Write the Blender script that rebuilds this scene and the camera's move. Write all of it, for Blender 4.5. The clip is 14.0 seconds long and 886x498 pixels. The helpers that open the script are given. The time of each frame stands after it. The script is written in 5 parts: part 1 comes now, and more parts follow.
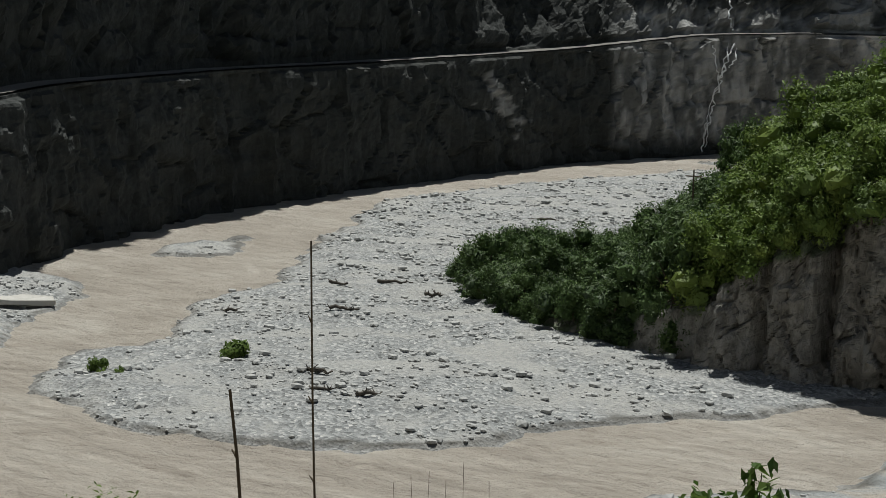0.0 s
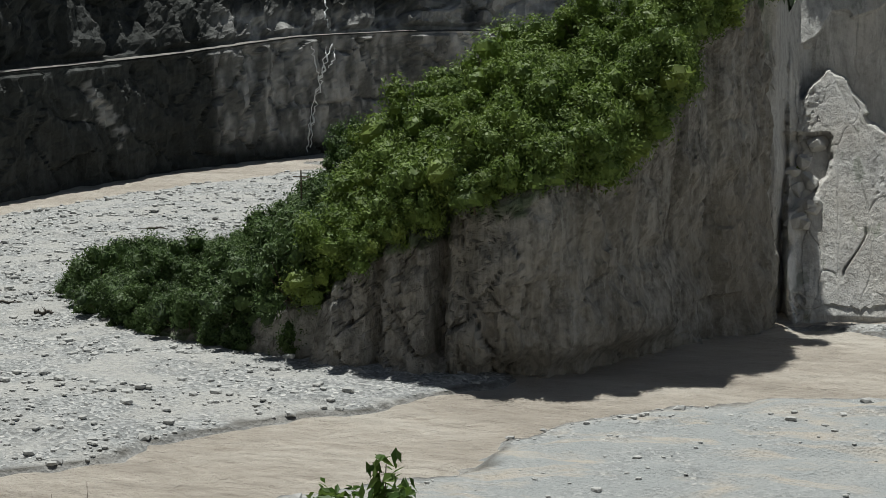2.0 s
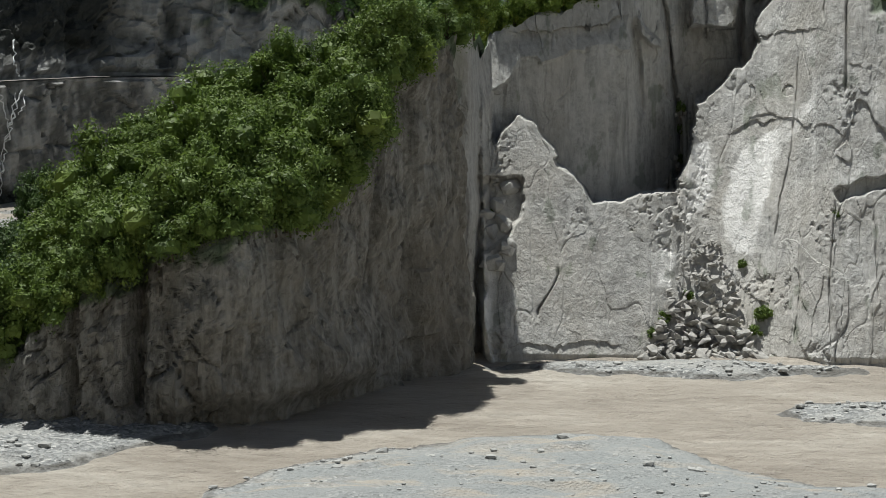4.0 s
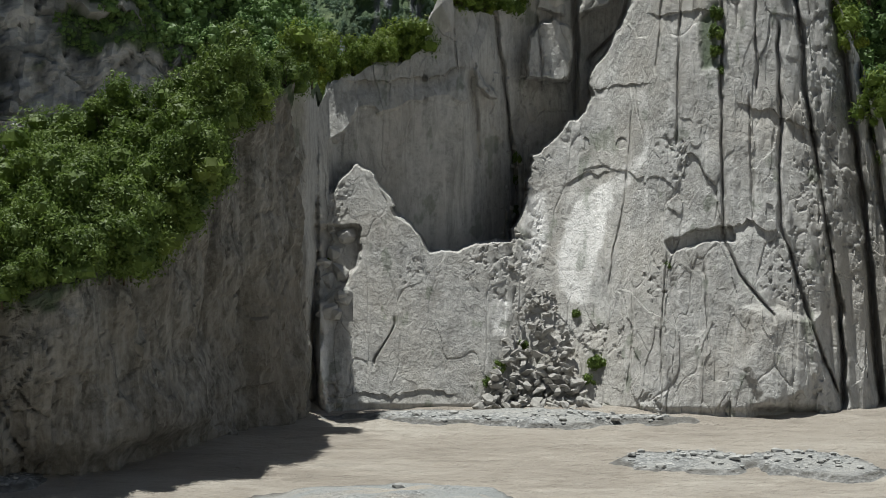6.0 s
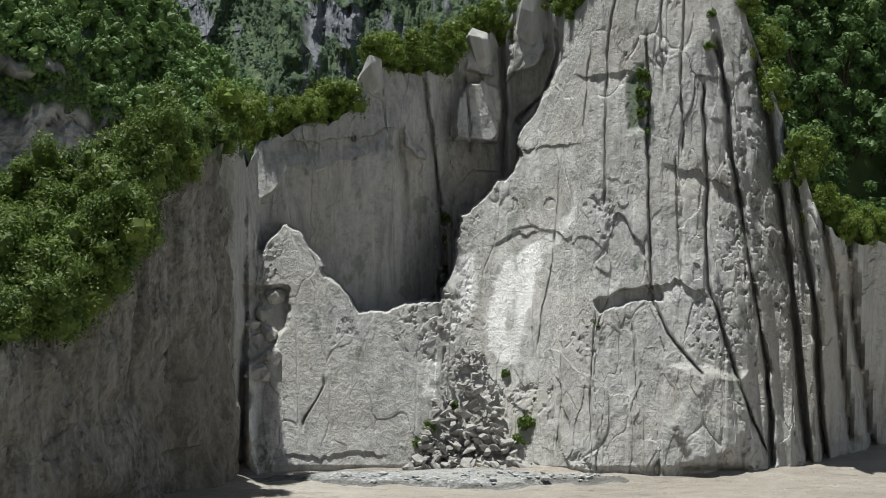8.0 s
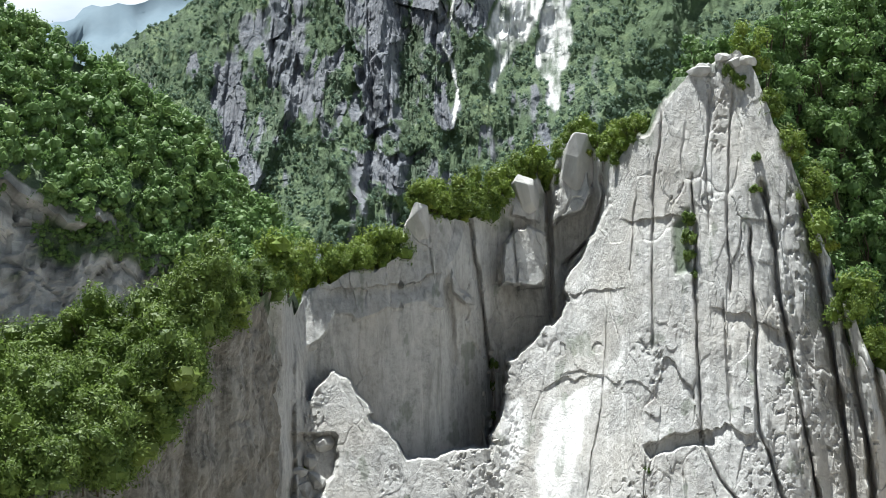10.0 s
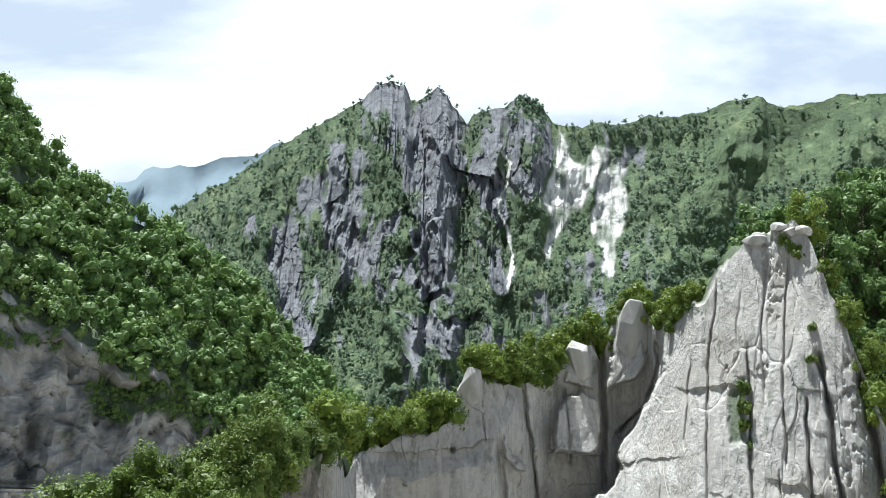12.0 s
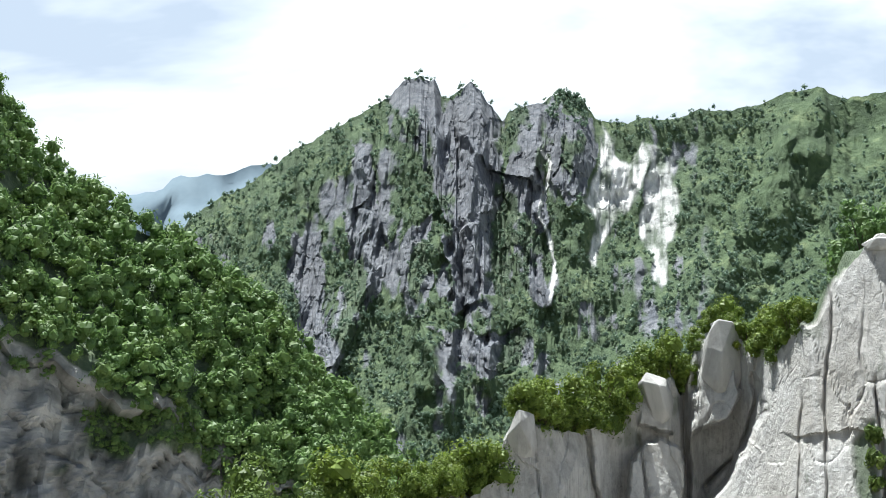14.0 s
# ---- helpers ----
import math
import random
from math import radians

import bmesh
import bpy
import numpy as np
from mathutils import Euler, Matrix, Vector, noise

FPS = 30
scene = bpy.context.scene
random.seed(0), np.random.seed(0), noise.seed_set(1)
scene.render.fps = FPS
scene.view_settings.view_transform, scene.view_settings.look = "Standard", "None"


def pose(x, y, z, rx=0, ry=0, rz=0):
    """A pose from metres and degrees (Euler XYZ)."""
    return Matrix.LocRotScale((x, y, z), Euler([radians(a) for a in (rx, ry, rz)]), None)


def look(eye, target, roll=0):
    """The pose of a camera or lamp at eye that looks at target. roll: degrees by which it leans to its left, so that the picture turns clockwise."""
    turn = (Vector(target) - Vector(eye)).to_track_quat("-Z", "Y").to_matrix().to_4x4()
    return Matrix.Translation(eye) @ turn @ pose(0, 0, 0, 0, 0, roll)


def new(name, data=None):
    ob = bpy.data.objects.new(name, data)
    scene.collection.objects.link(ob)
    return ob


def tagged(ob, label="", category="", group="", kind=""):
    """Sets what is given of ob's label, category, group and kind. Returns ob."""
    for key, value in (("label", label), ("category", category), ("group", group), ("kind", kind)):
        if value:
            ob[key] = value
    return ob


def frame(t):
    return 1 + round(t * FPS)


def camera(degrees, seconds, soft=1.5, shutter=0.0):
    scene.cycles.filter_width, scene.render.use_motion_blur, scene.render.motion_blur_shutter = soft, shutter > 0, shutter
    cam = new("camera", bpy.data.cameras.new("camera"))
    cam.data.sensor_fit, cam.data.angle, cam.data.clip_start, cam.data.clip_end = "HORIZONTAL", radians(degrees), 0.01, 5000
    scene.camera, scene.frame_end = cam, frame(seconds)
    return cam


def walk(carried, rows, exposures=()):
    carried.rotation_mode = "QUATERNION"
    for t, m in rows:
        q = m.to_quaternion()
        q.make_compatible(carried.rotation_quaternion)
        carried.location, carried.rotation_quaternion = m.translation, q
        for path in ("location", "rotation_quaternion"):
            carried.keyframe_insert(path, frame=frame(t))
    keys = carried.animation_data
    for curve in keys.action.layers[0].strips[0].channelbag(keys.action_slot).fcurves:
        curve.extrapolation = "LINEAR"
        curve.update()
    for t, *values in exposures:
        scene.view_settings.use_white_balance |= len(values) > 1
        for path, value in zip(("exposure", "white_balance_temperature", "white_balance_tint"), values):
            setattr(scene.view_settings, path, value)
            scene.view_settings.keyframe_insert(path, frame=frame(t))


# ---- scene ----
# ---------------- camera and its path ----------------
cam = camera(29.29, 14.0, soft=0.8)
EYE = Vector((0.0, 0.0, 36.0))
# seconds, yaw, pitch, roll (degrees), metres forward along the last line of sight
PATH = [
    (0.0, 30.61, -8.73, 0.84, 0), (0.5, 27.57, -8.58, 0.44, 0), (1.0, 24.79, -8.79, -0.60, 0), (1.5, 20.90, -8.79, -0.58, 0),
    (2.0, 17.42, -8.62, -0.88, 0), (2.5, 14.61, -8.37, -1.36, 0), (3.0, 11.81, -8.03, -1.11, 0), (3.5, 9.44, -7.66, -0.90, 0),
    (4.0, 7.18, -7.22, -0.61, 0), (4.2, 6.45, -7.07, -0.50, 0), (6.3, 1.29, -5.36, 0.45, 0), (6.5, 1.13, -5.22, 0.50, 0),
    (7.0, 0.17, -4.78, 0.92, 0), (7.2, -0.32, -4.62, 0.90, 0), (9.3, -0.38, -0.29, -0.30, 0), (9.5, 0.00, 0.30, -0.32, 0),
    (10.0, 0.85, 1.39, -0.17, 0), (10.5, 1.50, 2.96, 0.20, 0), (11.0, 1.97, 4.97, 1.04, 0), (11.5, 2.41, 6.20, 0.77, 0),
    (12.0, 2.71, 6.93, 0.92, 0), (12.5, 3.06, 7.48, 0.46, 0), (12.75, 3.27, 7.80, 0.33, 6), (13.0, 3.45, 8.05, 0.25, 14.5),
    (13.25, 3.63, 8.03, 0.30, 23), (13.5, 3.78, 7.86, 0.36, 31.5), (13.75, 3.82, 7.56, 0.37, 40), (14.0, 3.84, 7.15, 0.38, 46)]
AHEAD = Vector((-math.sin(radians(3.6)) * math.cos(radians(7.4)), math.cos(radians(3.6)) * math.cos(radians(7.4)), math.sin(radians(7.4))))


def stand(yaw, pitch, roll, ahead):
    e = EYE + AHEAD * ahead
    return pose(e.x, e.y, e.z, 90 + pitch, 0, yaw) @ pose(0, 0, 0, 0, 0, roll)


walk(cam, [(t, stand(y, p, r, a)) for t, y, p, r, a in PATH],
     exposures=[(0.0, -0.06, 6450, 5.5), (2.0, 0.19, 6450, 5.5), (4.2, 0.26, 6450, 5.5), (7.2, 0.14, 6430, 5.5), (9.3, 1.03, 6250, 5.5), (11.0, 1.22, 6170, 5.5), (14.0, 1.22, 6170, 5.5)])

# ---------------- sky and sun ----------------
SUN_EL, SUN_DIR = radians(71), Vector((-0.5, 0.866))
to_sun = Vector((SUN_DIR.normalized().x * math.cos(SUN_EL), SUN_DIR.normalized().y * math.cos(SUN_EL), math.sin(SUN_EL)))
sun = new("sun", bpy.data.lights.new("sun", "SUN"))
sun.data.energy, sun.data.angle, sun.data.color = 5.0, radians(0.6), (1.0, 0.97, 0.93)
sun.matrix_world = look(to_sun * 300, (0, 0, 0))


class Nodes:
    """A small wrapper to write node trees on few lines."""

    def __init__(self, tree):
        self.t = tree

    def add(self, kind, ins=None, **props):
        n = self.t.nodes.new(kind)
        for k, v in props.items():
            setattr(n, k, v)
        for k, v in (ins or {}).items():
            if isinstance(v, bpy.types.NodeSocket):
                self.t.links.new(v, n.inputs[k])
            else:
                n.inputs[k].default_value = v
        return n

    def noise(self, scale, detail=6, rough=0.6, vec=None, dist=0.0):
        ins = {"Scale": scale, "Detail": detail, "Roughness": rough, "Distortion": dist}
        if vec is not None:
            ins["Vector"] = vec
        return self.add("ShaderNodeTexNoise", ins).outputs["Fac"]

    def ramp(self, fac, *stops):
        n = self.add("ShaderNodeValToRGB", {"Fac": fac})
        r = n.color_ramp
        while len(r.elements) < len(stops):
            r.elements.new(0.5)
        for e, (p, c) in zip(r.elements, stops):
            e.position, e.color = p, (*((c, c, c) if isinstance(c, (int, float)) else c), 1)
        return n.outputs["Color"]

    def mix(self, fac, a, b, mode="MIX"):
        n = self.add("ShaderNodeMix", data_type="RGBA", blend_type=mode)
        for i, v in ((0, fac), (6, a), (7, b)):
            if isinstance(v, bpy.types.NodeSocket):
                self.t.links.new(v, n.inputs[i])
            else:
                n.inputs[i].default_value = v if i == 0 else (*v, 1)
        return n.outputs[2]

    def math(self, op, a, b=0.0):
        n = self.add("ShaderNodeMath", operation=op)
        for i, v in ((0, a), (1, b)):
            if isinstance(v, bpy.types.NodeSocket):
                self.t.links.new(v, n.inputs[i])
            else:
                n.inputs[i].default_value = v
        return n.outputs[0]

    def place(self, scale=(1, 1, 1), coord="Object", turn=(0, 0, 0)):
        c = self.add("ShaderNodeTexCoord").outputs[coord]
        return self.add("ShaderNodeMapping", {"Vector": c, "Scale": scale, "Rotation": turn}).outputs[0]


world = bpy.data.worlds.new("sky")
scene.world = world
world.use_nodes = True
world.node_tree.nodes.clear()
W = Nodes(world.node_tree)
sky = W.add("ShaderNodeTexSky", sky_type="NISHITA", sun_disc=False, sun_elevation=SUN_EL,
            sun_rotation=math.atan2(SUN_DIR.x, SUN_DIR.y), altitude=1200, air_density=1.2, dust_density=2.0)
cloud_at = W.place((1.0, 1.0, 3.2), "Generated", (0, 0, 0.6))
height = W.add("ShaderNodeSeparateXYZ", {"Vector": W.add("ShaderNodeTexCoord").outputs["Generated"]}).outputs[2]
# clouds pile up towards the horizon, with open sky overhead
amount = W.math("SUBTRACT", W.noise(1.7, 7, 0.55, cloud_at, 0.3), W.math("MULTIPLY", W.math("MAXIMUM", W.math("SUBTRACT", height, 0.18), 0.0), 0.7))
cover = W.ramp(amount, (0.26, 0.0), (0.42, 1.0))
body = W.ramp(W.noise(2.3, 6, 0.55, cloud_at, 0.2), (0.40, (10.2, 11.6, 13.8)), (0.56, (21.0, 21.4, 21.6)))
W.add("ShaderNodeOutputWorld", {"Surface": W.add("ShaderNodeBackground", {
    "Color": W.mix(cover, sky.outputs[0], body), "Strength": 0.029}).outputs[0]})

# ---------------- materials ----------------


def material(name, rough=0.9):
    m = bpy.data.materials.new(name)
    m.use_nodes = True
    n = Nodes(m.node_tree)
    b = m.node_tree.nodes["Principled BSDF"]
    b.inputs["Roughness"].default_value = rough
    b.inputs["Specular IOR Level"].default_value = 0.25
    return m, n, b


def bump(n, b, height, strength=0.5, distance=0.2):
    n.t.links.new(n.add("ShaderNodeBump", {"Height": height, "Strength": strength, "Distance": distance}).outputs[0], b.inputs["Normal"])


def rock_material(name, dark, mid, light, streak=1.0, size=1.0, attr=False, crack=0.5, relief=0.8):
    m, n, b = material(name, 0.88)
    p = n.place()
    tall = n.place((1, 1, 0.16))
    big = n.noise(0.07 / size, 5, 0.6, p)
    fine = n.noise(1.3 / size, 9, 0.68, p)
    lines = n.noise(0.8 / size, 6, 0.62, tall, 0.4)
    base = n.ramp(fine, (0.28, dark), (0.5, mid), (0.74, light))
    base = n.mix(n.math("MULTIPLY", n.ramp(lines, (0.42, 0.0), (0.62, 1.0)), 0.55 * streak), base, light)
    base = n.mix(n.math("MULTIPLY", n.ramp(n.noise(0.5 / size, 5, 0.65, tall, 0.6), (0.52, 0.0), (0.7, 1.0)), 0.6 * streak), base, dark)
    warm = tuple(c * k for c, k in zip(mid, (1.06, 1.0, 0.92)))
    base = n.mix(n.math("MULTIPLY", n.ramp(big, (0.42, 0.0), (0.64, 1.0)), 0.6), base, warm)
    if attr:
        # pale fresh break or painted sunlight, and moss or grass that has taken hold
        fresh_or_lit = n.add("ShaderNodeAttribute", attribute_name="fresh_or_lit").outputs["Fac"]
        green = n.add("ShaderNodeAttribute", attribute_name="green").outputs["Fac"]
        base = n.mix(fresh_or_lit, base, n.ramp(fine, (0.3, (0.66, 0.655, 0.64)), (0.6, (0.82, 0.815, 0.80))))
        base = n.mix(green, base, n.ramp(n.noise(0.35 / size, 7, 0.7, p), (0.35, (0.04, 0.068, 0.032)), (0.55, (0.07, 0.11, 0.05)), (0.7, (0.16, 0.205, 0.10))))
    n.t.links.new(base, b.inputs["Base Color"])
    cell = n.add("ShaderNodeTexVoronoi", {"Vector": n.place((1, 1, 0.55)), "Scale": 0.55 / size}, feature="DISTANCE_TO_EDGE").outputs["Distance"]
    joint = n.ramp(cell, (0.0, 0.0), (0.06, 1.0))
    h = n.math("ADD", n.math("MULTIPLY", joint, crack), n.math("ADD", n.math("MULTIPLY", fine, 1.5), lines))
    bump(n, b, h, relief, 0.35 * size)
    return m


ROCK = rock_material("grey_limestone", (0.24, 0.24, 0.232), (0.40, 0.398, 0.385), (0.54, 0.538, 0.525), attr=True, crack=0.10, relief=0.65, streak=1.35)
# near-black base: the gorge wall's shade is put into the rock colour
ROCK_DARK = rock_material("shade_darkened_rock", (0.013, 0.016, 0.016), (0.031, 0.035, 0.034), (0.07, 0.074, 0.071), attr=True, size=1.6, crack=0.15)
# the crags' bluish haze is mixed into these rock colours
ROCK_FAR = rock_material("hazed_crag_rock", (0.045, 0.054, 0.07), (0.12, 0.132, 0.156), (0.25, 0.26, 0.28), attr=True, size=3.0, streak=1.5, crack=0.1)
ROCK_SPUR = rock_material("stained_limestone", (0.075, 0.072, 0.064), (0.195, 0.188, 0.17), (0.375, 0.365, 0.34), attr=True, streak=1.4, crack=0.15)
BOULDER = rock_material("broken_limestone", (0.20, 0.20, 0.19), (0.36, 0.355, 0.34), (0.50, 0.495, 0.48), size=0.5, streak=0.2, crack=0.0)


def gravel_material():
    m, n, b = material("river_gravel", 0.92)
    p = n.place()
    cells = n.add("ShaderNodeTexVoronoi", {"Vector": p, "Scale": 3.2, "Randomness": 1.0})
    shade = n.ramp(n.add("ShaderNodeSeparateColor", {"Color": cells.outputs["Color"]}).outputs[0],
                   (0.0, (0.15, 0.155, 0.155)), (0.55, (0.275, 0.285, 0.285)), (0.9, (0.38, 0.385, 0.38)), (1.0, (0.52, 0.515, 0.50)))
    sand = n.ramp(n.noise(2.0, 6, 0.6, p), (0.3, (0.28, 0.285, 0.28)), (0.7, (0.40, 0.395, 0.375)))
    base = n.mix(n.ramp(n.noise(0.11, 6, 0.62, p, 0.5), (0.47, 0.0), (0.6, 1.0)), shade, sand)
    silt = n.add("ShaderNodeAttribute", attribute_name="silt").outputs["Fac"]
    tan = n.ramp(n.noise(0.16, 5, 0.6, n.place((0.5, 1.4, 1), turn=(0, 0, 0.4)), 0.8), (0.5, (0.27, 0.285, 0.285)), (0.62, (0.36, 0.33, 0.285)))
    base = n.mix(n.math("MULTIPLY", silt, n.ramp(n.noise(0.3, 6, 0.65, p), (0.42, 1.0), (0.66, 0.35))), base, tan)
    wet = n.add("ShaderNodeAttribute", attribute_name="wet").outputs["Fac"]
    base = n.mix(wet, base, (0.10, 0.095, 0.085))
    n.t.links.new(base, b.inputs["Base Color"])
    bump(n, b, n.math("ADD", cells.outputs["Distance"], n.noise(6, 5, 0.7, p)), 0.9, 0.18)
    return m


def water_material():
    m, n, b = material("silty_river_water", 0.32)
    p = n.place((1, 1, 1))
    flow = n.place((0.55, 1.2, 1.0), turn=(0, 0, 0.35))
    base = n.ramp(n.noise(0.09, 6, 0.6, flow, 0.8), (0.3, (0.32, 0.285, 0.245)), (0.5, (0.42, 0.38, 0.33)), (0.72, (0.52, 0.485, 0.43)))
    dark = n.ramp(n.noise(0.75, 9, 0.72, flow, 0.5), (0.36, 1.0), (0.50, 0.0))
    base = n.mix(n.math("MULTIPLY", dark, 0.45), base, (0.26, 0.22, 0.18))
    foam = n.ramp(n.noise(0.9, 8, 0.72, flow, 1.2), (0.62, 0.0), (0.72, 1.0))
    base = n.mix(n.math("MULTIPLY", foam, 0.45), base, (0.62, 0.57, 0.5))
    n.t.links.new(base, b.inputs["Base Color"])
    bump(n, b, n.math("ADD", n.noise(0.6, 8, 0.66, flow, 0.4), n.math("MULTIPLY", n.noise(2.2, 5, 0.6, p), 0.35)), 1.0, 1.1)
    return m


def plain(name, dark, light, scale=3.0, rough=0.9, relief=0.3, squeeze=(1, 1, 1)):
    m, n, b = material(name, rough)
    p = n.place(squeeze)
    f = n.noise(scale, 7, 0.65, p)
    n.t.links.new(n.mix(n.ramp(n.noise(scale * 0.12, 4, 0.6, p), (0.35, 0.0), (0.65, 1.0)), n.ramp(f, (0.3, dark), (0.7, light)),
                        tuple((a + c) / 2 * 0.85 for a, c in zip(dark, light))), b.inputs["Base Color"])
    bump(n, b, f, relief, 0.1)
    return m


def leaf_material(name, dark, light, through_light=0.3, sere=0.6):
    m, n, b = material(name, 0.55)
    isl = n.add("ShaderNodeNewGeometry").outputs["Random Per Island"]
    ob = n.add("ShaderNodeObjectInfo").outputs["Random"]
    col = n.ramp(n.math("ADD", n.math("MULTIPLY", isl, 0.65), n.math("MULTIPLY", ob, 0.35)), (0.1, dark), (0.9, light))
    yellow = tuple(c * k for c, k in zip(light, (1.5, 1.15, 0.75)))
    col = n.mix(n.ramp(n.noise(0.12, 4, 0.6, n.place(coord="Object")), (0.48, 0.0), (0.66, sere)), col, yellow)
    n.t.links.new(col, b.inputs["Base Color"])
    tr = n.add("ShaderNodeBsdfTranslucent", {"Color": col}).outputs[0]
    mx = n.add("ShaderNodeMixShader", {0: through_light, 1: b.outputs[0], 2: tr}).outputs[0]
    n.t.links.new(mx, m.node_tree.nodes["Material Output"].inputs[0])
    return m


GRAVEL, WATER = gravel_material(), water_material()
STONE = plain("river_stone", (0.25, 0.255, 0.25), (0.54, 0.54, 0.525), 2.5, 0.85)
SOIL = plain("dry_hillside_soil", (0.09, 0.08, 0.055), (0.20, 0.175, 0.125), 0.8)
MEADOW = plain("grassy_hillside", (0.03, 0.055, 0.018), (0.07, 0.105, 0.035), 0.3, 0.95, 0.6)
# blue of the distant air put into the ridge's base colour
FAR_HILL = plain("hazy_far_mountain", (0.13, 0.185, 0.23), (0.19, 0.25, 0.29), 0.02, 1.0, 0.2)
ROAD = plain("gravel_road", (0.12, 0.117, 0.11), (0.23, 0.22, 0.205), 1.2)
BARK = plain("grey_brown_bark", (0.06, 0.045, 0.032), (0.14, 0.11, 0.08), 6.0)
DRY = plain("dry_stalk", (0.07, 0.055, 0.04), (0.15, 0.12, 0.085), 14.0)
WOOD = plain("bleached_driftwood", (0.05, 0.043, 0.036), (0.11, 0.10, 0.085), 4.0)
CONCRETE = plain("pale_concrete", (0.38, 0.37, 0.34), (0.55, 0.54, 0.51), 1.5)
FALLS = plain("white_falling_water", (0.62, 0.64, 0.66), (0.85, 0.86, 0.87), 1.5, 0.4, 0.6, (1, 1, 0.2))
LEAF = leaf_material("green_leaves", (0.065, 0.11, 0.026), (0.165, 0.24, 0.053), 0.3, 0.3)
# darker copy of the leaves: the low bushes' shade is in the colour
LEAF_LOW = leaf_material("shade_darkened_leaves", (0.028, 0.055, 0.02), (0.10, 0.16, 0.05), 0.25, 0.2)
LEAF_TOP = leaf_material("yellow_green_leaves", (0.06, 0.105, 0.016), (0.20, 0.28, 0.05), 0.3)
LEAF_WOOD = leaf_material("forest_leaves", (0.08, 0.15, 0.05), (0.16, 0.26, 0.08), 0.3, 0.25)
# lighter, bluer leaf colour that stands in for haze over the far scrub
LEAF_FAR = leaf_material("hazed_scrub_leaves", (0.135, 0.205, 0.15), (0.19, 0.27, 0.19), 0.3, 0.15)
LEAF_NEAR = leaf_material("sapling_leaves", (0.05, 0.10, 0.02), (0.15, 0.22, 0.05), 0.4)

# ---------------- mesh tools ----------------


def lattice(ix, iy, iz, seed):
    h = (ix.astype(np.uint32) * np.uint32(374761393) + iy.astype(np.uint32) * np.uint32(668265263)
         + iz.astype(np.uint32) * np.uint32(2246822519) + np.uint32((seed * 3266489917) & 0xFFFFFFFF))
    h = (h ^ (h >> np.uint32(13))) * np.uint32(1274126177)
    h = (h ^ (h >> np.uint32(16))) * np.uint32(2654435761)
    return ((h >> np.uint32(8)) & np.uint32(0xFFFF)).astype(np.float64) / 65535.0


def vnoise(x, y, z=0.0, seed=0):
    """Smooth value noise from -1 to 1."""
    x, y, z = np.broadcast_arrays(np.asarray(x, float), np.asarray(y, float), np.asarray(z, float))
    fx, fy, fz = np.floor(x), np.floor(y), np.floor(z)
    ix, iy, iz = (a.astype(np.int64) for a in (fx, fy, fz))
    u, v, w = (a * a * a * (a * (a * 6 - 15) + 10) for a in (x - fx, y - fy, z - fz))
    out = 0
    for dx in (0, 1):
        for dy in (0, 1):
            for dz in (0, 1):
                k = (u if dx else 1 - u) * (v if dy else 1 - v) * (w if dz else 1 - w)
                out = out + k * lattice(ix + dx, iy + dy, iz + dz, seed)
    return out * 2 - 1


def fbm(x, y, z=0.0, octaves=5, seed=0, gain=0.5):
    s, a = 0, 1.0
    for o in range(octaves):
        k = 2.03 ** o
        s = s + a * vnoise(np.asarray(x) * k + 17.3 * o, np.asarray(y) * k + 5.1 * o, np.asarray(z) * k, seed + o)
        a *= gain
    return s


def ridged(x, y, z=0.0, octaves=4, seed=0):
    s, a = 0, 1.0
    for o in range(octaves):
        k = 2.1 ** o
        s = s + a * (1 - 2 * np.abs(vnoise(np.asarray(x) * k, np.asarray(y) * k + 9.7 * o, np.asarray(z) * k, seed + o)))
        a *= 0.5
    return s


def blocks(x, y, seed=0):
    """Cells with a height of their own each, and the distance to their joint."""
    fx, fy = np.floor(x).astype(np.int64), np.floor(y).astype(np.int64)
    best, second, tone = np.full(x.shape, 9.0), np.full(x.shape, 9.0), np.zeros(x.shape)
    for dx in (-1, 0, 1):
        for dy in (-1, 0, 1):
            cx, cy = fx + dx, fy + dy
            px, py = cx + lattice(cx, cy, cx * 0, seed), cy + lattice(cx, cy, cx * 0 + 1, seed)
            d = np.hypot(px - x, py - y)
            nearer = d < best
            second = np.where(nearer, best, np.minimum(second, d))
            tone = np.where(nearer, lattice(cx, cy, cx * 0 + 2, seed), tone)
            best = np.where(nearer, d, best)
    return tone, second - best


def bell(v, width):
    return np.exp(-(v / width) ** 2)


def step(v, a, b):
    t = np.clip((v - a) / (b - a), 0, 1)
    return t * t * (3 - 2 * t)


def mesh_np(name, co, faces, mat, smooth=False, attrs=None):
    """A mesh from arrays; faces all have the same number of corners."""
    me = bpy.data.meshes.new(name)
    co, faces = np.asarray(co, np.float32), np.asarray(faces, np.int32)
    n, k = faces.shape
    me.vertices.add(len(co))
    me.vertices.foreach_set("co", co.ravel())
    me.loops.add(n * k)
    me.loops.foreach_set("vertex_index", faces.ravel())
    me.polygons.add(n)
    me.polygons.foreach_set("loop_start", np.arange(0, n * k, k, dtype=np.int32))
    me.polygons.foreach_set("use_smooth", np.full(n, smooth, dtype=bool))
    me.update(calc_edges=True)
    me.validate()
    for key, values in (attrs or {}).items():
        me.attributes.new(key, "FLOAT", "POINT").data.foreach_set("value", np.asarray(values, np.float32).ravel())
    me.materials.append(mat)
    return me


